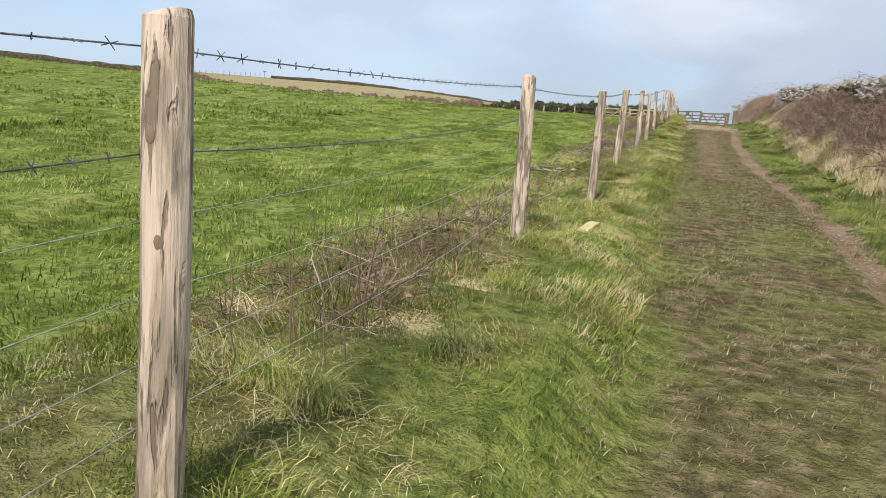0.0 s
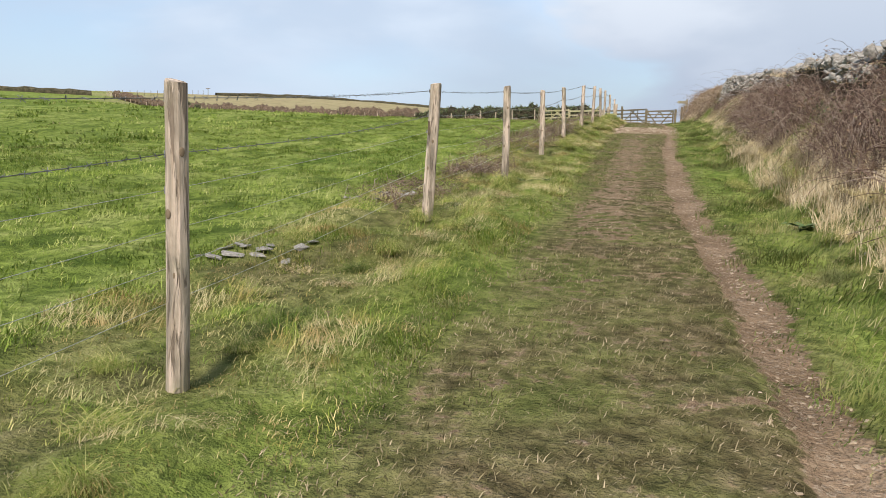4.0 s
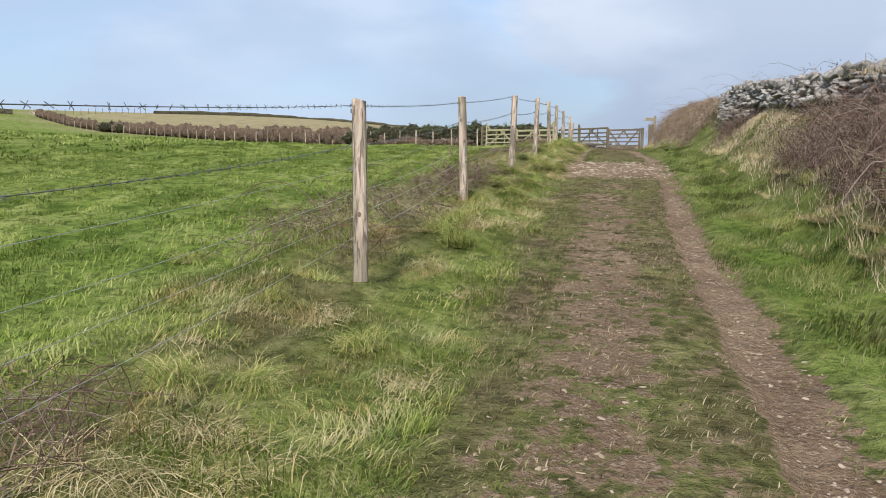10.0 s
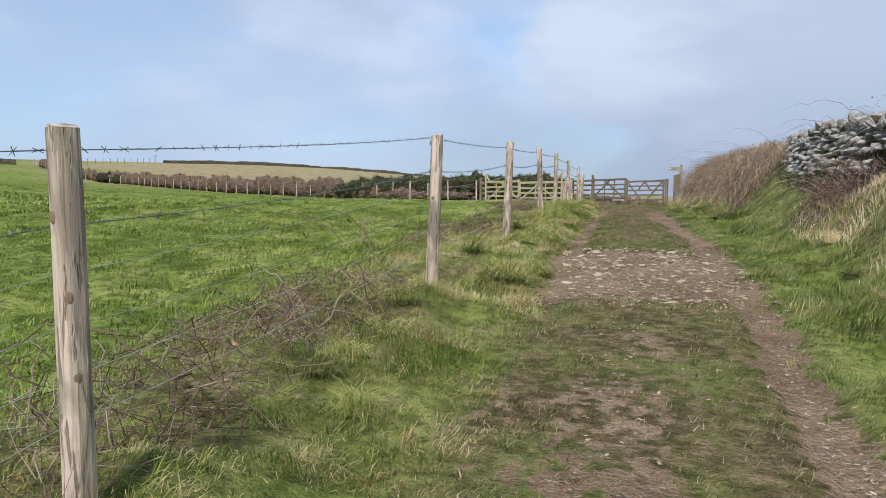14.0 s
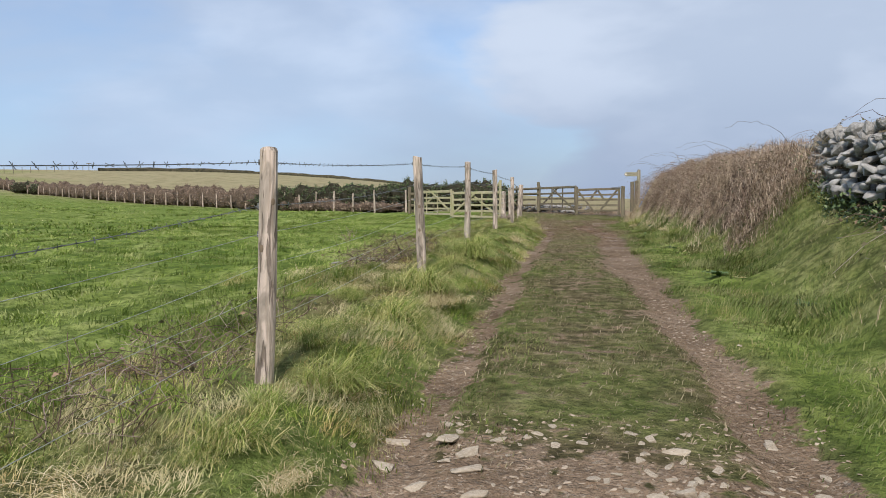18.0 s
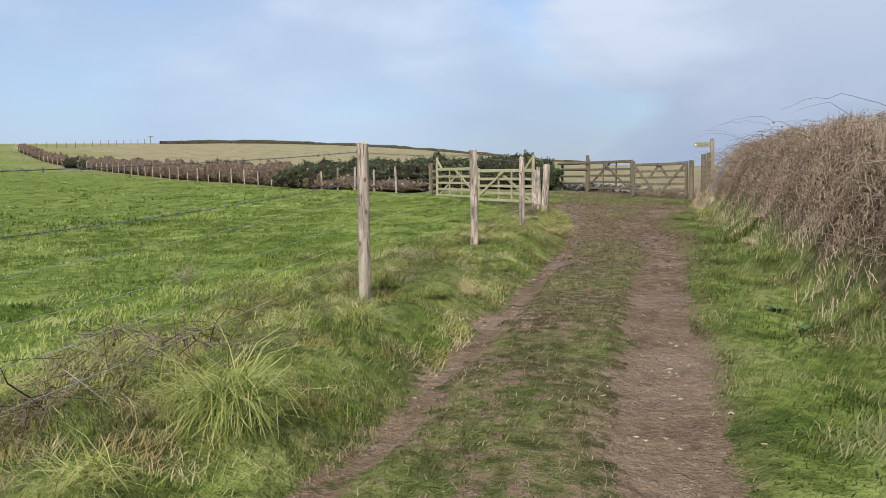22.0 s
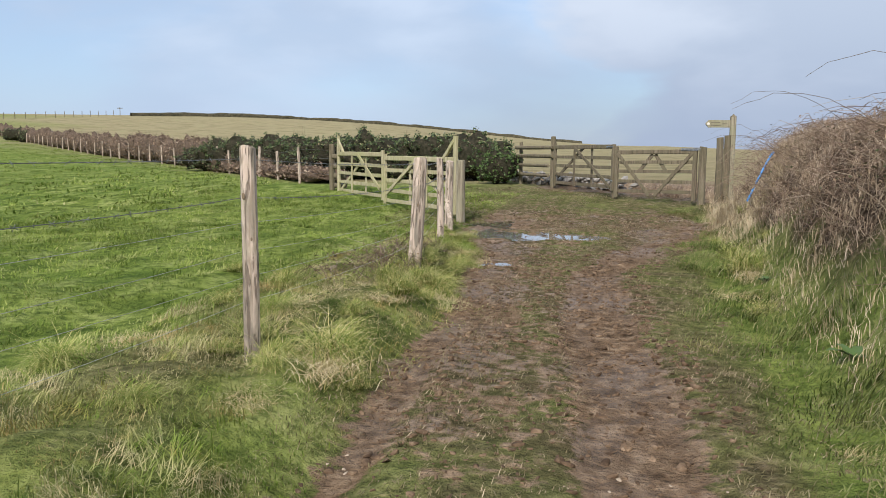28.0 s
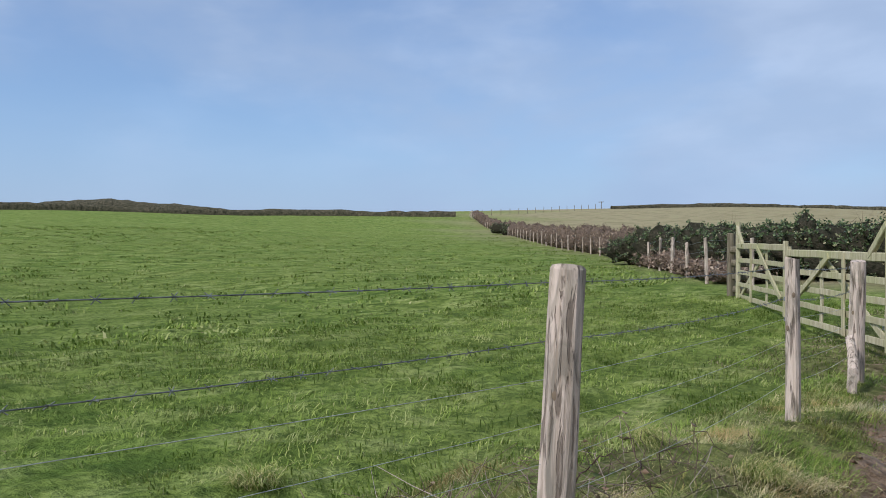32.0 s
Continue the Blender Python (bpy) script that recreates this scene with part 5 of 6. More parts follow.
def put_tuft(x, y, kind, s, tilt=0.0, turn=0.0):
    ob = new("grass_tussock", tufts[kind])
    ob.matrix_world = pose(x, y, z_at(x, y) - (0.035 if kind in (5, 6) else 0.01) * s, U(-8, 8), tilt + U(-8, 8), turn + U(-50, 50)) @ Matrix.Diagonal((s * 0.85, s * 0.85, s * (U(0.45, 0.65) if kind in (5, 6) else U(0.75, 1.0)), 1))
    tagged(ob, TUFT_LABEL[kind], "grass tussock", "tussocks along the track")


for x, y, kind, s in TUFTS:
    put_tuft(x, y, kind, s)
for i in range(260):
    kind = int(rng.choice(9, p=[0.12, 0.12, 0.11, 0.1, 0.1, 0.18, 0.18, 0.05, 0.04]))
    if i % 4:
        y = U(-4.5, 53) if i % 2 else U(25, 51)
        x = min(float(rng.normal(0.05, 0.28)) if i % 3 else U(-1.2, 0.4), float(left_edge(y)) - 0.1)
    else:
        y, x = U(-2, 56), U(3.15, 3.95)
    put_tuft(x, y, kind, U(0.5, 1.2))
for i in range(40):
    put_tuft(U(3.55, 4.1), U(1, 30), 5 + i % 2, U(0.6, 1.1), -25, 180)

# loose stones on the track
grit = [stone_mesh(40 + i, TRACK_STONE, 0.55, 0.35) for i in range(10)]
slabs = [stone_mesh(80 + i, RUBBLE_STONE, 0.7, 0.45) for i in range(10)]
rub = tagged(new("rubble_patch"), "pale broken stones bedded in bare earth across the track", "stones")
n_big = 0
for _ in range(290):
    x, y = 0.7 + 2.05 * rng.uniform() ** 0.7, rng.uniform(25.3, 28.7)
    s = rng.uniform(0.022, 0.055) * (2.0 if rng.uniform() < 0.12 else 1)
    ob = new("stone", slabs[n_big % 10])
    ob.matrix_world = pose(x, y, z_at(x, y) + s * 0.02, rng.uniform(-10, 10), rng.uniform(-10, 10), rng.uniform(0, 360)) @ Matrix.Diagonal((s * 1.7, s * 1.2, s * 0.6, 1))
    ob.parent = rub
    n_big += 1
small = []
n = 11000
ys = np.where(U(0, 1, n) < 0.8, U(-4, 44.5, n), U(25.0, 28.8, n))
us = U(0, 1, n)
half = np.interp(ys, PATH_Y, PATH_W) / 2
xs = np.where(us < 0.6, right_edge(ys) - half + rng.normal(size=n) * half * 0.55, np.where(ys > 24.5, left_edge(ys) + 0.12 + rng.normal(size=n) * 0.07, 1.55 + rng.normal(size=n) * 0.16))
xs = np.where((ys > 25) & (ys < 28.8), U(0.7, 2.8, n), xs)
for x, y, z, u in zip(xs, ys, land(xs, ys) - 0.002, us):
    if (y < 9 and u >= 0.6) or (y > 33 and rng.uniform() < 0.55):
        continue
    s = rng.uniform(0.006, 0.014) if rng.uniform() < 0.62 else rng.uniform(0.014, 0.03)
    small.append(pose(x, y, z + s * 0.08, rng.uniform(-20, 20), rng.uniform(-20, 20), rng.uniform(0, 360)) @ Matrix.Diagonal((s * 1.5, s * 1.1, s * 0.6, 1)))
tagged(join_stones("track_gravel", grit, small, TRACK_STONE), "small pale stones scattered along the wheel ruts", "gravel", kind="stuff")

clods = [stone_mesh(60 + i, MUD, 0.6, 0.4) for i in range(8)]
lumps = []
n = 9000
ys = U(41, 59, n)
xs = left_edge(ys) + U(0, 1, n) * (right_edge(ys) + 0.3 - left_edge(ys))
keep = U(0, 1, n) < smooth(39, 48, ys) * (0.35 + 0.75 * smooth(-0.5, 0.4, rough2(xs, ys, 0.55, 81)))
xs, ys = xs[keep], ys[keep]
for x, y, z in zip(xs, ys, land(xs, ys)):
    wet = any(((x - h[0]) / h[2]) ** 2 + ((y - h[1]) / h[3]) ** 2 < 0.9 for h in HOLLOWS)
    if wet and (U() > 0.5 or rough2(x, y, 0.35, 82) < 0.0):
        continue
    s = U(0.012, 0.04) if U() < 0.8 else U(0.04, 0.075)
    lumps.append(pose(x, y, z + (U(0.02, 0.06) if wet else 0), U(-25, 25), U(-25, 25), U(0, 360)) @ Matrix.Diagonal((s * 1.3, s, s * 0.9, 1)))
tagged(join_stones("mud_clods", clods, lumps, MUD), "churned clods of brown mud by the gates", "mud", kind="stuff")

# puddles: level water in the hollows, broken by humps of mud
def pool(holes, x0, x1, y0, y1, share, label):
    """Level water that fills one or more hollows up to the lowest part of their rim."""
    wx, wy = np.meshgrid(np.arange(x0, x1, 0.045), np.arange(y0, y1, 0.045))
    bed = land(wx, wy)
    away = np.min([((wx - h[0]) / h[2]) ** 2 + ((wy - h[1]) / h[3]) ** 2 for h in holes], axis=0)
    level = np.percentile(bed[(away > 1.35) & (away < 1.6)], share)
    under = (bed < level + 0.006) & (away < 1.5)
    k = np.arange(wx.size).reshape(wx.shape)
    q = np.stack([k[:-1, :-1], k[:-1, 1:], k[1:, 1:], k[1:, :-1]], -1)[under[:-1, :-1] & under[1:, 1:]]
    used, q = np.unique(q, return_inverse=True)
    v = np.stack([wx.ravel()[used], wy.ravel()[used], np.full(len(used), level)], -1)
    tagged(put_arrays("puddle", v, q.reshape(-1, 4), material=PUDDLE, soft=True), label, "puddle", "puddles by the field gate")


pool(HOLLOWS[:2], -2.2, 2.6, 53.0, 59.0, 5, "shallow muddy puddle reflecting the sky by the field gate")
pool(HOLLOWS[2:], -0.2, 1.2, 50.1, 51.5, 5, "small broken puddle in the trodden mud")

# ---- hedge and fence on the far side of the field ----
hx = np.concatenate([np.linspace(6.6, 24, 30), np.linspace(25, 125, 130)])
hy = np.interp(hx, HEDGE_X, HEDGE_Y)
seg = np.concatenate([[0], np.cumsum(np.hypot(np.diff(hx), np.diff(hy)))])


def on_line(d):
    return -float(np.interp(d, seg, hx)), float(np.interp(d, seg, hy))


d, i = 0.4, 0
far_tops = []
while d < seg[-1]:
    x, y = on_line(d)
    h = 1.15 + 0.1 * math.sin(i * 2.3)
    if i < 70:
        p = thing("boundary_post", pose(x, y, z_at(x, y) - 0.15, rng.uniform(-2, 2), rng.uniform(-2, 2), 0), "pale round fence post in front of the field hedge", "fence post", "posts of the field boundary")
        part("post", log_bm(h + 0.15, 0.065 if i % 4 == 3 else 0.05, 8, 4, i, 0.05), POST_WOOD, p)
    far_tops.append((x, y, z_at(x, y) + h))
    d += 2.6 + 0.01 * d
    i += 1
far_tops = np.array(far_tops)
for drop in (0.08, 0.35, 0.6, 0.85):
    w = tagged(new("boundary_wire"), "thin wire strand along the field boundary", "wire", "wires of the field boundary")
    ob = tubes("strand", [far_tops - np.array([0, 0, drop])], 0.004, WIRE, 3, 0)
    ob.parent = w


def bush(name, cx, cy, lx, ly, h, leaf_n, label, category, core, leaf_mat, size=(0.05, 0.11), turn=0.0, twigs=0):
    """A lumpy hedge bush: a dark twiggy heart that paints its shaded inside, wrapped in many small leaves."""
    b = thing(name, pose(cx, cy, z_at(cx, cy), 0, 0, math.degrees(turn)), label, category, "bushes of the field hedge")
    bm = bmesh.new()
    bmesh.ops.create_icosphere(bm, subdivisions=3, radius=1)
    sd = cx * 3.1 + cy
    for v in bm.verts:
        q = v.co.copy()
        q = Vector([math.copysign(abs(c) ** 0.78, c) for c in q])
        k = 0.8 + 0.22 * math.sin(q.x * 5 + sd) * math.sin(q.y * 4 + sd) + 0.14 * math.sin(q.z * 7 + q.x * 9 + sd)
        v.co = Vector((q.x * lx * k, q.y * ly * k, max(-0.05, h * (0.45 + 0.52 * q.z * k))))
    pts = np.array([v.co for v in bm.verts])
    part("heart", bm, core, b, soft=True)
    c = pts[rng.integers(0, len(pts), leaf_n)] * rng.uniform(0.95, 1.04, (leaf_n, 1)) + rng.normal(size=(leaf_n, 3)) * np.array([0.05, 0.05, 0.04])
    c = c[c[:, 2] > 0.05]
    ob = leaves("foliage", c, rng.uniform(*size, len(c)), leaf_mat, 0.8)
    ob.parent = b
    if twigs:
        lines = []
        for _ in range(twigs):
            p = pts[rng.integers(0, len(pts))]
            e = p * np.array([1.15, 1.15, 1.1]) + rng.normal(size=3) * 0.14 + np.array([0, 0, 0.12])
            lines.append(np.stack([p, (p + e) / 2 + rng.normal(size=3) * 0.04, e]))
        ob = tubes("twig_spray", lines, 0.006, TWIG, 3, 0.6)
        ob.parent = b
        tagged(ob, "thin bare twigs", kind="stuff")
    return b


# evergreen stretch behind the double gate, then low brown bramble hedge
EV = ((-3.3, 67.9), (-9.5, 70.0), (-19.0, 78.0))
for i in range(13):
    f = i / 12
    cx = float(np.interp(f, (0, 0.45, 1), [e[0] for e in EV]))
    cy = float(np.interp(f, (0, 0.45, 1), [e[1] for e in EV]))
    bush("evergreen_bush", cx, cy, 1.7 + 0.3 * math.sin(i * 2.7), 1.1, 1.66 + 0.12 * math.sin(i * 1.9) + 0.08 * math.sin(i * 5.1), 4200, "dark evergreen ivy-covered hedge bush behind the gates", "bush", SHADE_CORE, IVY, (0.05, 0.11), 0.3 * i, 20)
bush("ivy_bush", -2.15, 65.7, 0.7, 0.55, 1.15, 1800, "bright green ivy mound at the end of the dark hedge", "bush", SHADE_CORE, WEED, (0.05, 0.1), 0.4, 0)
d = 2.2
i = 0
while d < seg[-1] - 4:
    x, y = on_line(d)
    n = 700 if d < 60 else 260
    bush("hedge_bush", x - 0.3, y + 1.2, 1.7 + 0.35 * math.sin(i * 1.3) + 0.006 * d, 0.8, (0.5 if d < 13 else 0.9 if d < 22 else 1.7) + 0.2 * math.sin(i * 2.1) + 0.15 * math.sin(i * 5.3) + 0.002 * d, n, "low brown leafless bramble hedge behind the field fence", "hedge", BROWN_CORE, TWIG, (0.06, 0.16), -0.75, 60 if d < 60 else 0)
    d += 1.7 + 0.012 * d
    i += 1


# ---- distance ----
def ridge(name, pts, tall, thick, material, label, category, seed, lump=0.35, step=1.6, taper=0.0):
    """A long lumpy hedge or wall far off, along a line of places."""
    pts = np.array(pts, float)
    run = np.concatenate([[0], np.cumsum(np.hypot(*np.diff(pts, axis=0).T))])
    d = np.arange(0, run[-1], step)
    x, y = np.interp(d, run, pts[:, 0]), np.interp(d, run, pts[:, 1])
    t = np.stack([np.gradient(x), np.gradient(y)], -1)
    t /= np.linalg.norm(t, axis=1)[:, None]
    nx, ny = -t[:, 1], t[:, 0]
    z = land(x, y)
    top = tall * (1 + lump * (0.6 * rough2(d, d * 0, 7, seed) + 0.4 * rough2(d, d * 0, 2.3, seed + 1)))
    top = top * np.sin(np.pi * np.clip(d / run[-1], 0.01, 0.99)) ** taper
    prof = ((-1, -0.3), (-1, 0.5), (-0.55, 0.92), (0, 1), (0.55, 0.92), (1, 0.5), (1, -0.3))
    v = np.concatenate([np.stack([x + nx * a * thick, y + ny * a * thick, z + b * top + 0.06 * rough2(d, d * 0 + a * 9, 1.7, seed + 3)], -1) for a, b in prof])
    n = len(d)
    k = np.arange(n - 1)
    q = np.concatenate([np.stack([k + i * n, k + 1 + i * n, k + 1 + (i + 1) * n, k + (i + 1) * n], -1) for i in range(len(prof) - 1)])
    return tagged(put_arrays(name, v, q, material=material, soft=True), label, category)


def polar(yaw, r):
    return 2.1 - r * math.sin(radians(yaw)), 46 + r * math.cos(radians(yaw))


ridge("skyline_wall", [polar(a, 228 + 2.2 * (36 - a)) for a in range(36, 3, -2)], 1.0, 0.5, FAR_HEDGE, "dark dry stone wall and scrub along the skyline", "wall", 3)
ridge("far_hedge", [polar(a, 180) for a in range(47, 115, 3)], 1.35, 0.9, FAR_HEDGE, "low dark hedge at the far end of the pasture", "hedge", 5)
ridge("distant_scrub", [polar(a, 260) for a in range(62, 79, 2)], 4.3, 9.0, FAR_HEDGE, "scrubby rise with bushes beyond the far hedge", "scrub", 11, 0.2, 1.5, 0.8)
fx, fy = -125.4, 169.2
far_gate = field_gate(pose(fx, fy, z_at(fx, fy), 0, 0, -30), 3.2, POST_WOOD, "pale field gate far off at the corner of the pasture", 1.3)
for i in range(16):
    f = i / 15
    x, y = -127.5 - 5 * f, 172 + 52 * f
    p = thing("skyline_post", pose(x, y, z_at(x, y) - 0.1), "thin fence post standing on the skyline", "fence post", "posts on the skyline")
    part("post", log_bm(1.5, 0.07, 6, 3, i, 0.05), OLD_WOOD, p)
pole = thing("crossbar_pole", pose(-132, 226, z_at(-132, 226)), "short far pole with a crossbar on the skyline", "pole")
part("post", log_bm(2.2, 0.09, 6, 3, 1, 0.05), OLD_WOOD, pole)
bm = board_bm(1.6, 0.16, 0.1, 2)
bmesh.ops.transform(bm, matrix=pose(-0.8, 0, 2.0, 0, 0, 0), verts=bm.verts)
part("crossbar", bm, OLD_WOOD, pole)

# stone heap and field wall behind the old gates
heap = tagged(new("field_wall"), "tumbled grey field wall behind the old gates", "stone wall", kind="structure")
hm = []
for _ in range(180):
    f = U()
    x, y = -2.2 + 4.2 * f + U(-0.25, 0.25), 67.6 - 4.6 * f + U(-0.25, 0.25)
    s = U(0.12, 0.3)
    hm.append(pose(x, y, z_at(x, y) + U(0, 0.35), U(-30, 30), U(-30, 30), U(0, 360)) @ Matrix.Diagonal((s * 1.4, s, s * 0.7, 1)))
ob = join_stones("stonework", stones, hm, WALL_STONE)
ob.parent = heap
tagged(ob, "tumbled grey stones", kind="stuff")

# ---- along the wire fence ----
for x0, x1, y0, y1, n, tall, tw in ((-0.75, -0.15, -2.6, 0.6, 60, 0.22, 500), (-1.2, -0.3, 9.2, 11.6, 40, 0.2, 300), (-1.0, -0.25, 12.6, 14.2, 70, 0.3, 500), (-1.6, -0.15, 17.4, 21.0, 90, 0.34, 900), (-0.9, -0.05, 21.0, 24.4, 90, 0.34, 800), (-1.0, -0.2, 27.8, 30.0, 40, 0.25, 300), (-0.9, -0.2, 33.2, 35.6, 50, 0.25, 400), (-0.6, 0.0, 47.4, 50.6, 40, 0.25, 250)):
    bramble(x0, x1, y0, y1, n, 0.5, tall, "low dead bramble tangle under the wire fence", 130, "brambles under the fence", 0.0, tw)
for x, y in ((-0.9, 18.6), (-1.2, 19.6), (-0.5, 20.6), (-1.5, 18.9), (-0.3, 21.8), (-1.75, 27.9), (-1.6, 28.3)):
    b = tagged(new("bramble_arch"), "long dark arching bramble stem over the field edge", "bramble", "arching stems")
    a, s = U(2.2, 4.2), np.linspace(0, 1, 12)
    L = U(0.9, 1.5)
    ob = tubes("stem", [np.stack([x + math.cos(a) * L * s, y + math.sin(a) * L * s, z_at(x, y) + 0.42 * np.sin(s * 2.9) + 0.012 * rng.normal(size=12)], -1)], 0.006, STEM, 5, 0.5)
    ob.parent = b

for x, y, L, H in ((4.7, 24.6, 1.3, 0.55), (4.65, 29.2, 1.2, 0.7), (4.6, 31.0, 1.1, 0.5), (4.7, 36.4, 1.5, 0.75), (4.6, 39.0, 1.3, 0.8), (4.8, 41.5, 1.5, 0.85), (4.5, 43.4, 1.4, 0.8), (4.7, 45.8, 1.6, 0.9), (4.4, 48.2, 1.4, 0.85), (4.6, 50.5, 1.6, 0.9), (4.3, 52.4, 1.3, 0.8), (4.5, 54.4, 1.5, 0.9), (4.7, 13.0, 1.2, 0.6), (4.7, 7.0, 1.0, 0.7), (4.8, 5.2, 0.9, 0.8)):
    b = tagged(new("bramble_arch"), "long thin bramble cane arching over the bank's crest", "bramble", "arching stems")
    a, s = U(2.3, 4.0), np.linspace(0, 1, 14)
    base = max(z_at(x, y), float(crest(y)) - 0.25 if y < 46 else 0)
    ob = tubes("stem", [np.stack([x + math.cos(a) * L * s, y + math.sin(a) * L * s, base + 0.55 * H * np.sin(s * 2.3) + 0.015 * rng.normal(size=14)], -1)], 0.0035, STEM, 5, 0.65)
    ob.parent = b


def stem_clump(x, y, n, tall, spread, label="dark dead weed stalks standing in the grass"):
    c = tagged(new("dead_stalks"), label, "weed stalks", "dead stalks by the fence")
    for _ in range(n):
        px, py = x + rng.normal() * spread, y + rng.normal() * spread * 1.6
        h = tall * U(0.5, 1.2)
        lean = rng.normal(size=2) * 0.14
        s = np.linspace(0, 1, 5)
        ob = tubes("stalk", [np.stack([px + lean[0] * h * s + 0.008 * rng.normal(size=5), py + lean[1] * h * s + 0.008 * rng.normal(size=5), z_at(px, py) - 0.02 + h * s], -1)], U(0.0025, 0.0045), STEM, 5, 0.5)
        ob.parent = c


for x, y, n, t, sp in ((-0.25, -2.7, 9, 0.55, 0.16), (-0.35, -1.7, 12, 0.58, 0.2), (-0.3, -0.6, 11, 0.5, 0.2), (-0.15, 0.5, 8, 0.42, 0.15), (-0.35, 1.1, 5, 0.35, 0.12), (-0.55, 13.2, 6, 0.3, 0.2), (-0.2, 14.0, 5, 0.28, 0.15), (-1.0, 27.8, 4, 0.4, 0.3), (-0.3, 28.9, 4, 0.35, 0.2), (-1.9, 37.8, 4, 0.3, 0.15), (-0.3, 48.6, 6, 0.38, 0.2), (-0.2, 50.6, 6, 0.3, 0.2), (3.75, 2.0, 6, 0.7, 0.2), (3.9, 4.4, 7, 0.75, 0.25), (3.8, 7.2, 5, 0.6, 0.2)):
    stem_clump(x, y, n, t, sp)

def dead_shrub(x, y, tall, n, label):
    """A small leafless shrub: forked stems with short side twigs."""
    c = tagged(new("dead_shrub"), label, "shrub", "leafless shrubs by the fence")
    for _ in range(n):
        a, lean, h = U(0, 2 * math.pi), U(0.15, 0.7), tall * U(0.6, 1.1)
        s = np.linspace(0, 1, 6)
        z0 = z_at(x, y) - 0.02
        stem = np.stack([x + math.cos(a) * lean * h * s + 0.012 * rng.normal(size=6), y + math.sin(a) * lean * h * s + 0.012 * rng.normal(size=6), z0 + h * s], -1)
        lines = [stem]
        for f in (2, 3, 4, 4):
            d = np.array([rng.normal(), rng.normal(), abs(rng.normal()) + 0.3]) * 0.1
            lines.append(np.stack([stem[f], stem[f] + d * 0.5 + 0.01 * rng.normal(size=3), stem[f] + d]))
        ob = tubes("stem", lines, [0.0045] + [0.0025] * 4, CANE if U() < 0.7 else TWIG, 5, 0.5)
        ob.parent = c


for x, y, t, n in ((-0.15, 0.75, 0.4, 9), (-0.35, 0.5, 0.36, 7), (-0.2, -1.9, 0.3, 6), (-0.45, 12.8, 0.3, 8), (-1.7, 28.2, 0.45, 5), (-2.3, 38.4, 0.25, 6), (-0.3, 48.9, 0.3, 7), (-0.5, 9.0, 0.28, 6)):
    dead_shrub(x, y, t, n, "small leafless brown shrub with forked stems")
white = new("boulder", stones[3])
white.matrix_world = pose(4.62, 47.1, z_at(4.62, 47.1) + 0.2, 10, 15, 40) @ Matrix.Diagonal((0.36, 0.3, 0.34, 1))
tagged(white, "pale rounded stone showing through the brambles", "boulder")
for y0, y1, n in ((6.2, 9.4, 260), (30.6, 33.2, 420), (33.0, 37.0, 700), (14.0, 15.2, 150)):
    ivy = tagged(new("ivy"), "dark green ivy at the foot of the stone wall", "ivy", "ivy on the wall")
    yy = U(y0, y1, n)
    xx = wall_face(yy) - U(0.06, 0.3, n)
    ob = leaves("foliage", np.stack([xx, yy, land(xx, yy) + U(0.0, 0.3, n) ** 1.3], -1), U(0.03, 0.07, n), IVY, 0.8)
    ob.parent = ivy

# broken plank, slates, weeds, hose
plank = thing("plank", pose(0.37, 0.95, z_at(0.38, 1.12) + 0.035, 4, -5, 82), "short sawn yellow board dropped on the grass bank", "board")
bm = board_bm(0.42, 0.022, 0.085, 4, 0.003)
part("board", bm, FRESH_WOOD, plank)
for cx, cy, n in ((-1.05, 10.1, 9), (-0.75, 6.6, 12), (-0.9, 9.8, 6), (-0.95, 34.0, 10)):
    for i in range(n):
        x, y = cx + rng.normal() * 0.2, cy + rng.normal() * 0.25
        s = U(0.07, 0.17)
        ob = new("loose_slate", stones[i % 14])
        ob.matrix_world = pose(x, y, z_at(x, y) + 0.015, U(-16, 16), U(-16, 16), U(0, 360)) @ Matrix.Diagonal((s * 1.3, s, s * 0.25, 1))
        tagged(ob, "flat grey slate lying in the grass", "slate", "slates by the fence")


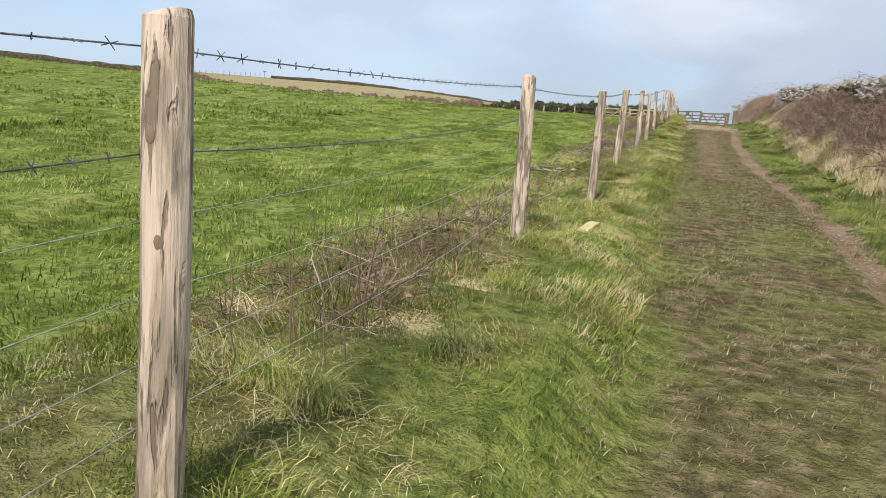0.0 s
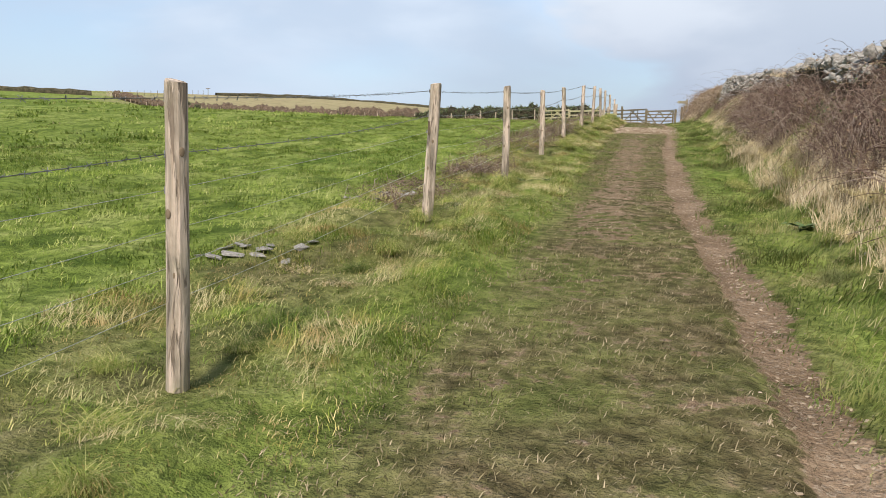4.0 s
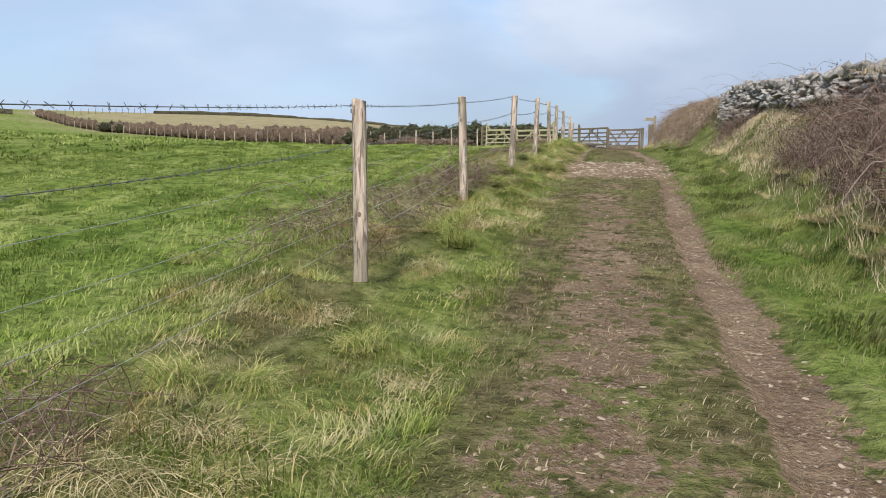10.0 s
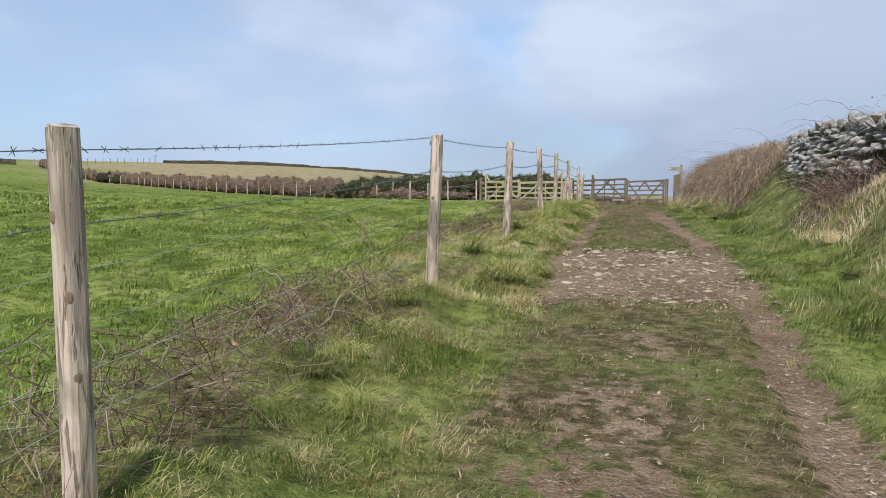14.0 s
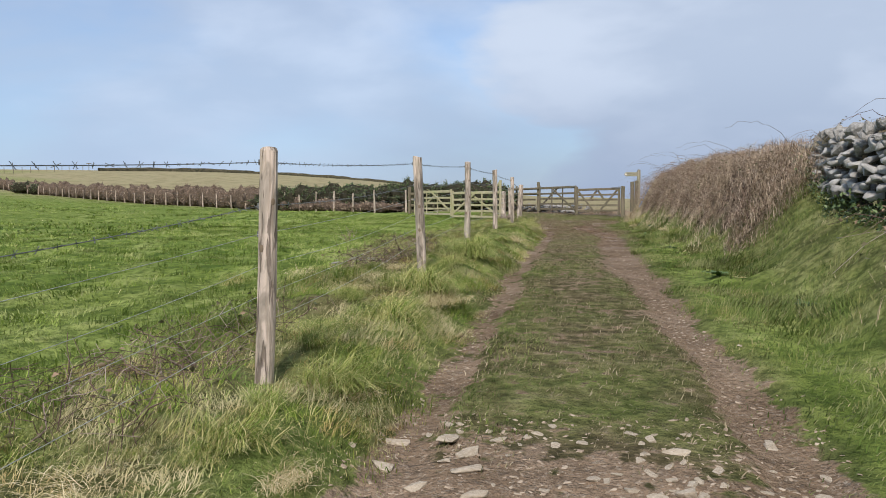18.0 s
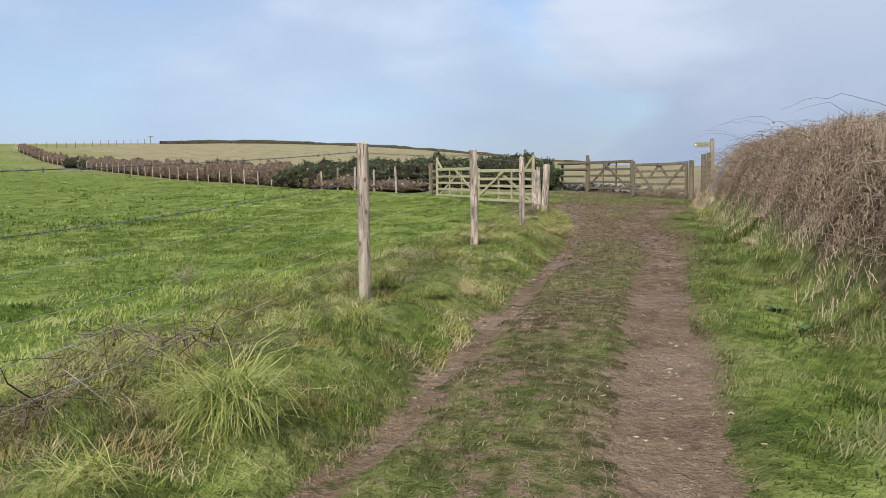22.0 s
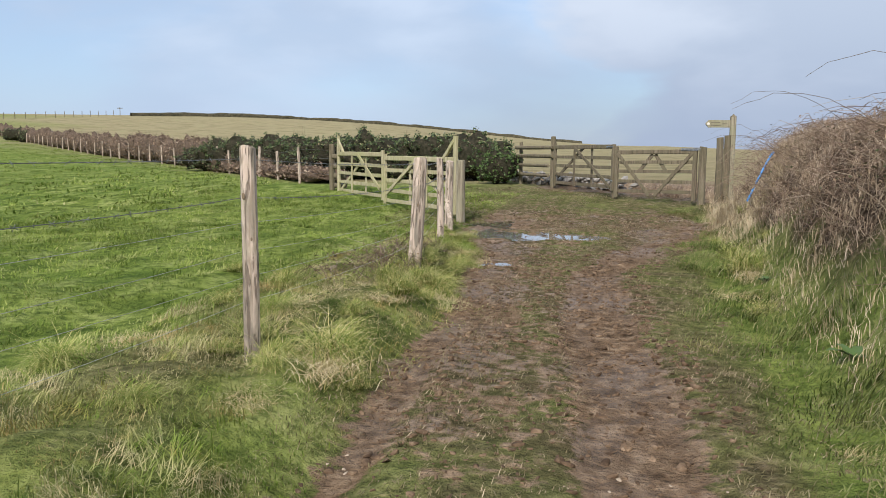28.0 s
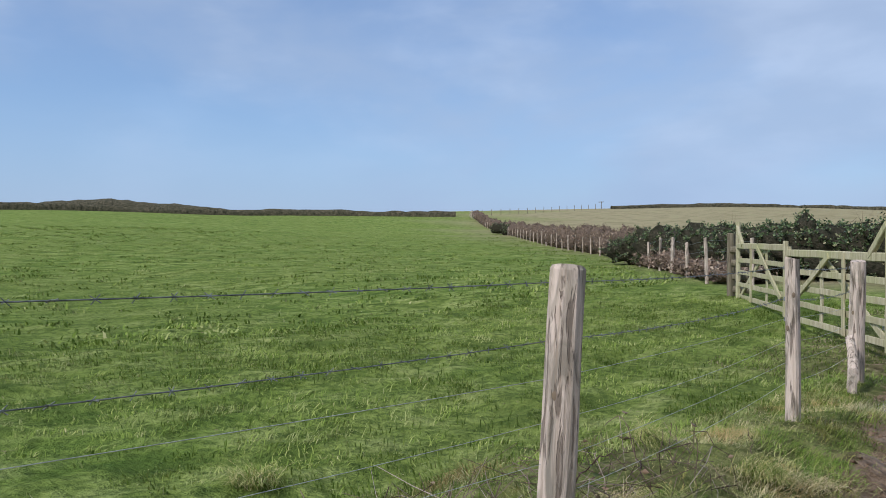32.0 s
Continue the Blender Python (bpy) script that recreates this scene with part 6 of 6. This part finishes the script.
def dock(x, y, size, n):
    """A rosette of broad weed leaves."""
    w = thing("dock_weed", pose(x, y, z_at(x, y) + 0.01, 0, 0, U(0, 360)), "broad-leaved green dock weed in the grass", "weed", "dock weeds")
    for i in range(n):
        a, L, up = 2 * math.pi * i / n + U(-0.3, 0.3), size * U(0.6, 1.1), U(0.25, 0.8)
        bm = bmesh.new()
        rows = []
        for k in range(6):
            s = k / 5
            wd = L * 0.17 * math.sin(math.pi * min(1, 0.12 + 0.86 * s))
            r, zz = L * s * math.cos(up * (1 - 0.3 * s)), L * math.sin(up) * (s - 0.55 * s * s)
            rows.append([bm.verts.new((math.cos(a) * r - math.sin(a) * o * wd, math.sin(a) * r + math.cos(a) * o * wd, zz + 0.25 * wd * abs(o) + 0.006 * math.sin(k * 2.1 + o))) for o in (-1, 0, 1)])
        for p0, p1 in zip(rows, rows[1:]):
            for j in range(2):
                bm.faces.new((p0[j], p0[j + 1], p1[j + 1], p1[j]))
        part("leaf", bm, WEED, w, soft=True)


for x, y, s, n in ((-0.05, 12.7, 0.2, 9), (0.2, 13.15, 0.17, 8), (0.25, 12.5, 0.13, 7), (0.6, 12.4, 0.12, 7), (3.15, 33.65, 0.17, 12), (3.2, 38.2, 0.15, 11), (3.3, 37.6, 0.13, 10), (3.5, 31.7, 0.14, 11), (3.6, 46.3, 0.2, 8), (3.55, 49.6, 0.16, 11), (3.4, 9.2, 0.2, 8), (3.2, 43.5, 0.18, 8)):
    dock(x, y, s, n)
hose = tagged(new("hose"), "bright blue plastic water hose looped through the brambles", "hose")
s = np.linspace(0, 1, 14)
ob = tubes("pipe", [np.stack([3.86 + 0.38 * np.sin(s * 1.5), 54.0 + 0.25 * s, z_at(3.9, 54.1) + 0.2 + 0.75 * np.sin(s * 1.75)], -1)], 0.016, HOSE, 8, 0)
ob.parent = hose
fb = bush("dark_hedge_bush", -81.5, 134.5, 2.6, 1.6, 1.9, 1500, "dark rounded bush standing up in the brown hedge", "bush", SHADE_CORE, IVY, (0.1, 0.2), 0.4, 0)
bush("dark_hedge_bush", -76.5, 130.0, 1.3, 1.2, 1.7, 700, "small dark bush standing up in the brown hedge", "bush", SHADE_CORE, IVY, (0.1, 0.2), 0.1, 0)
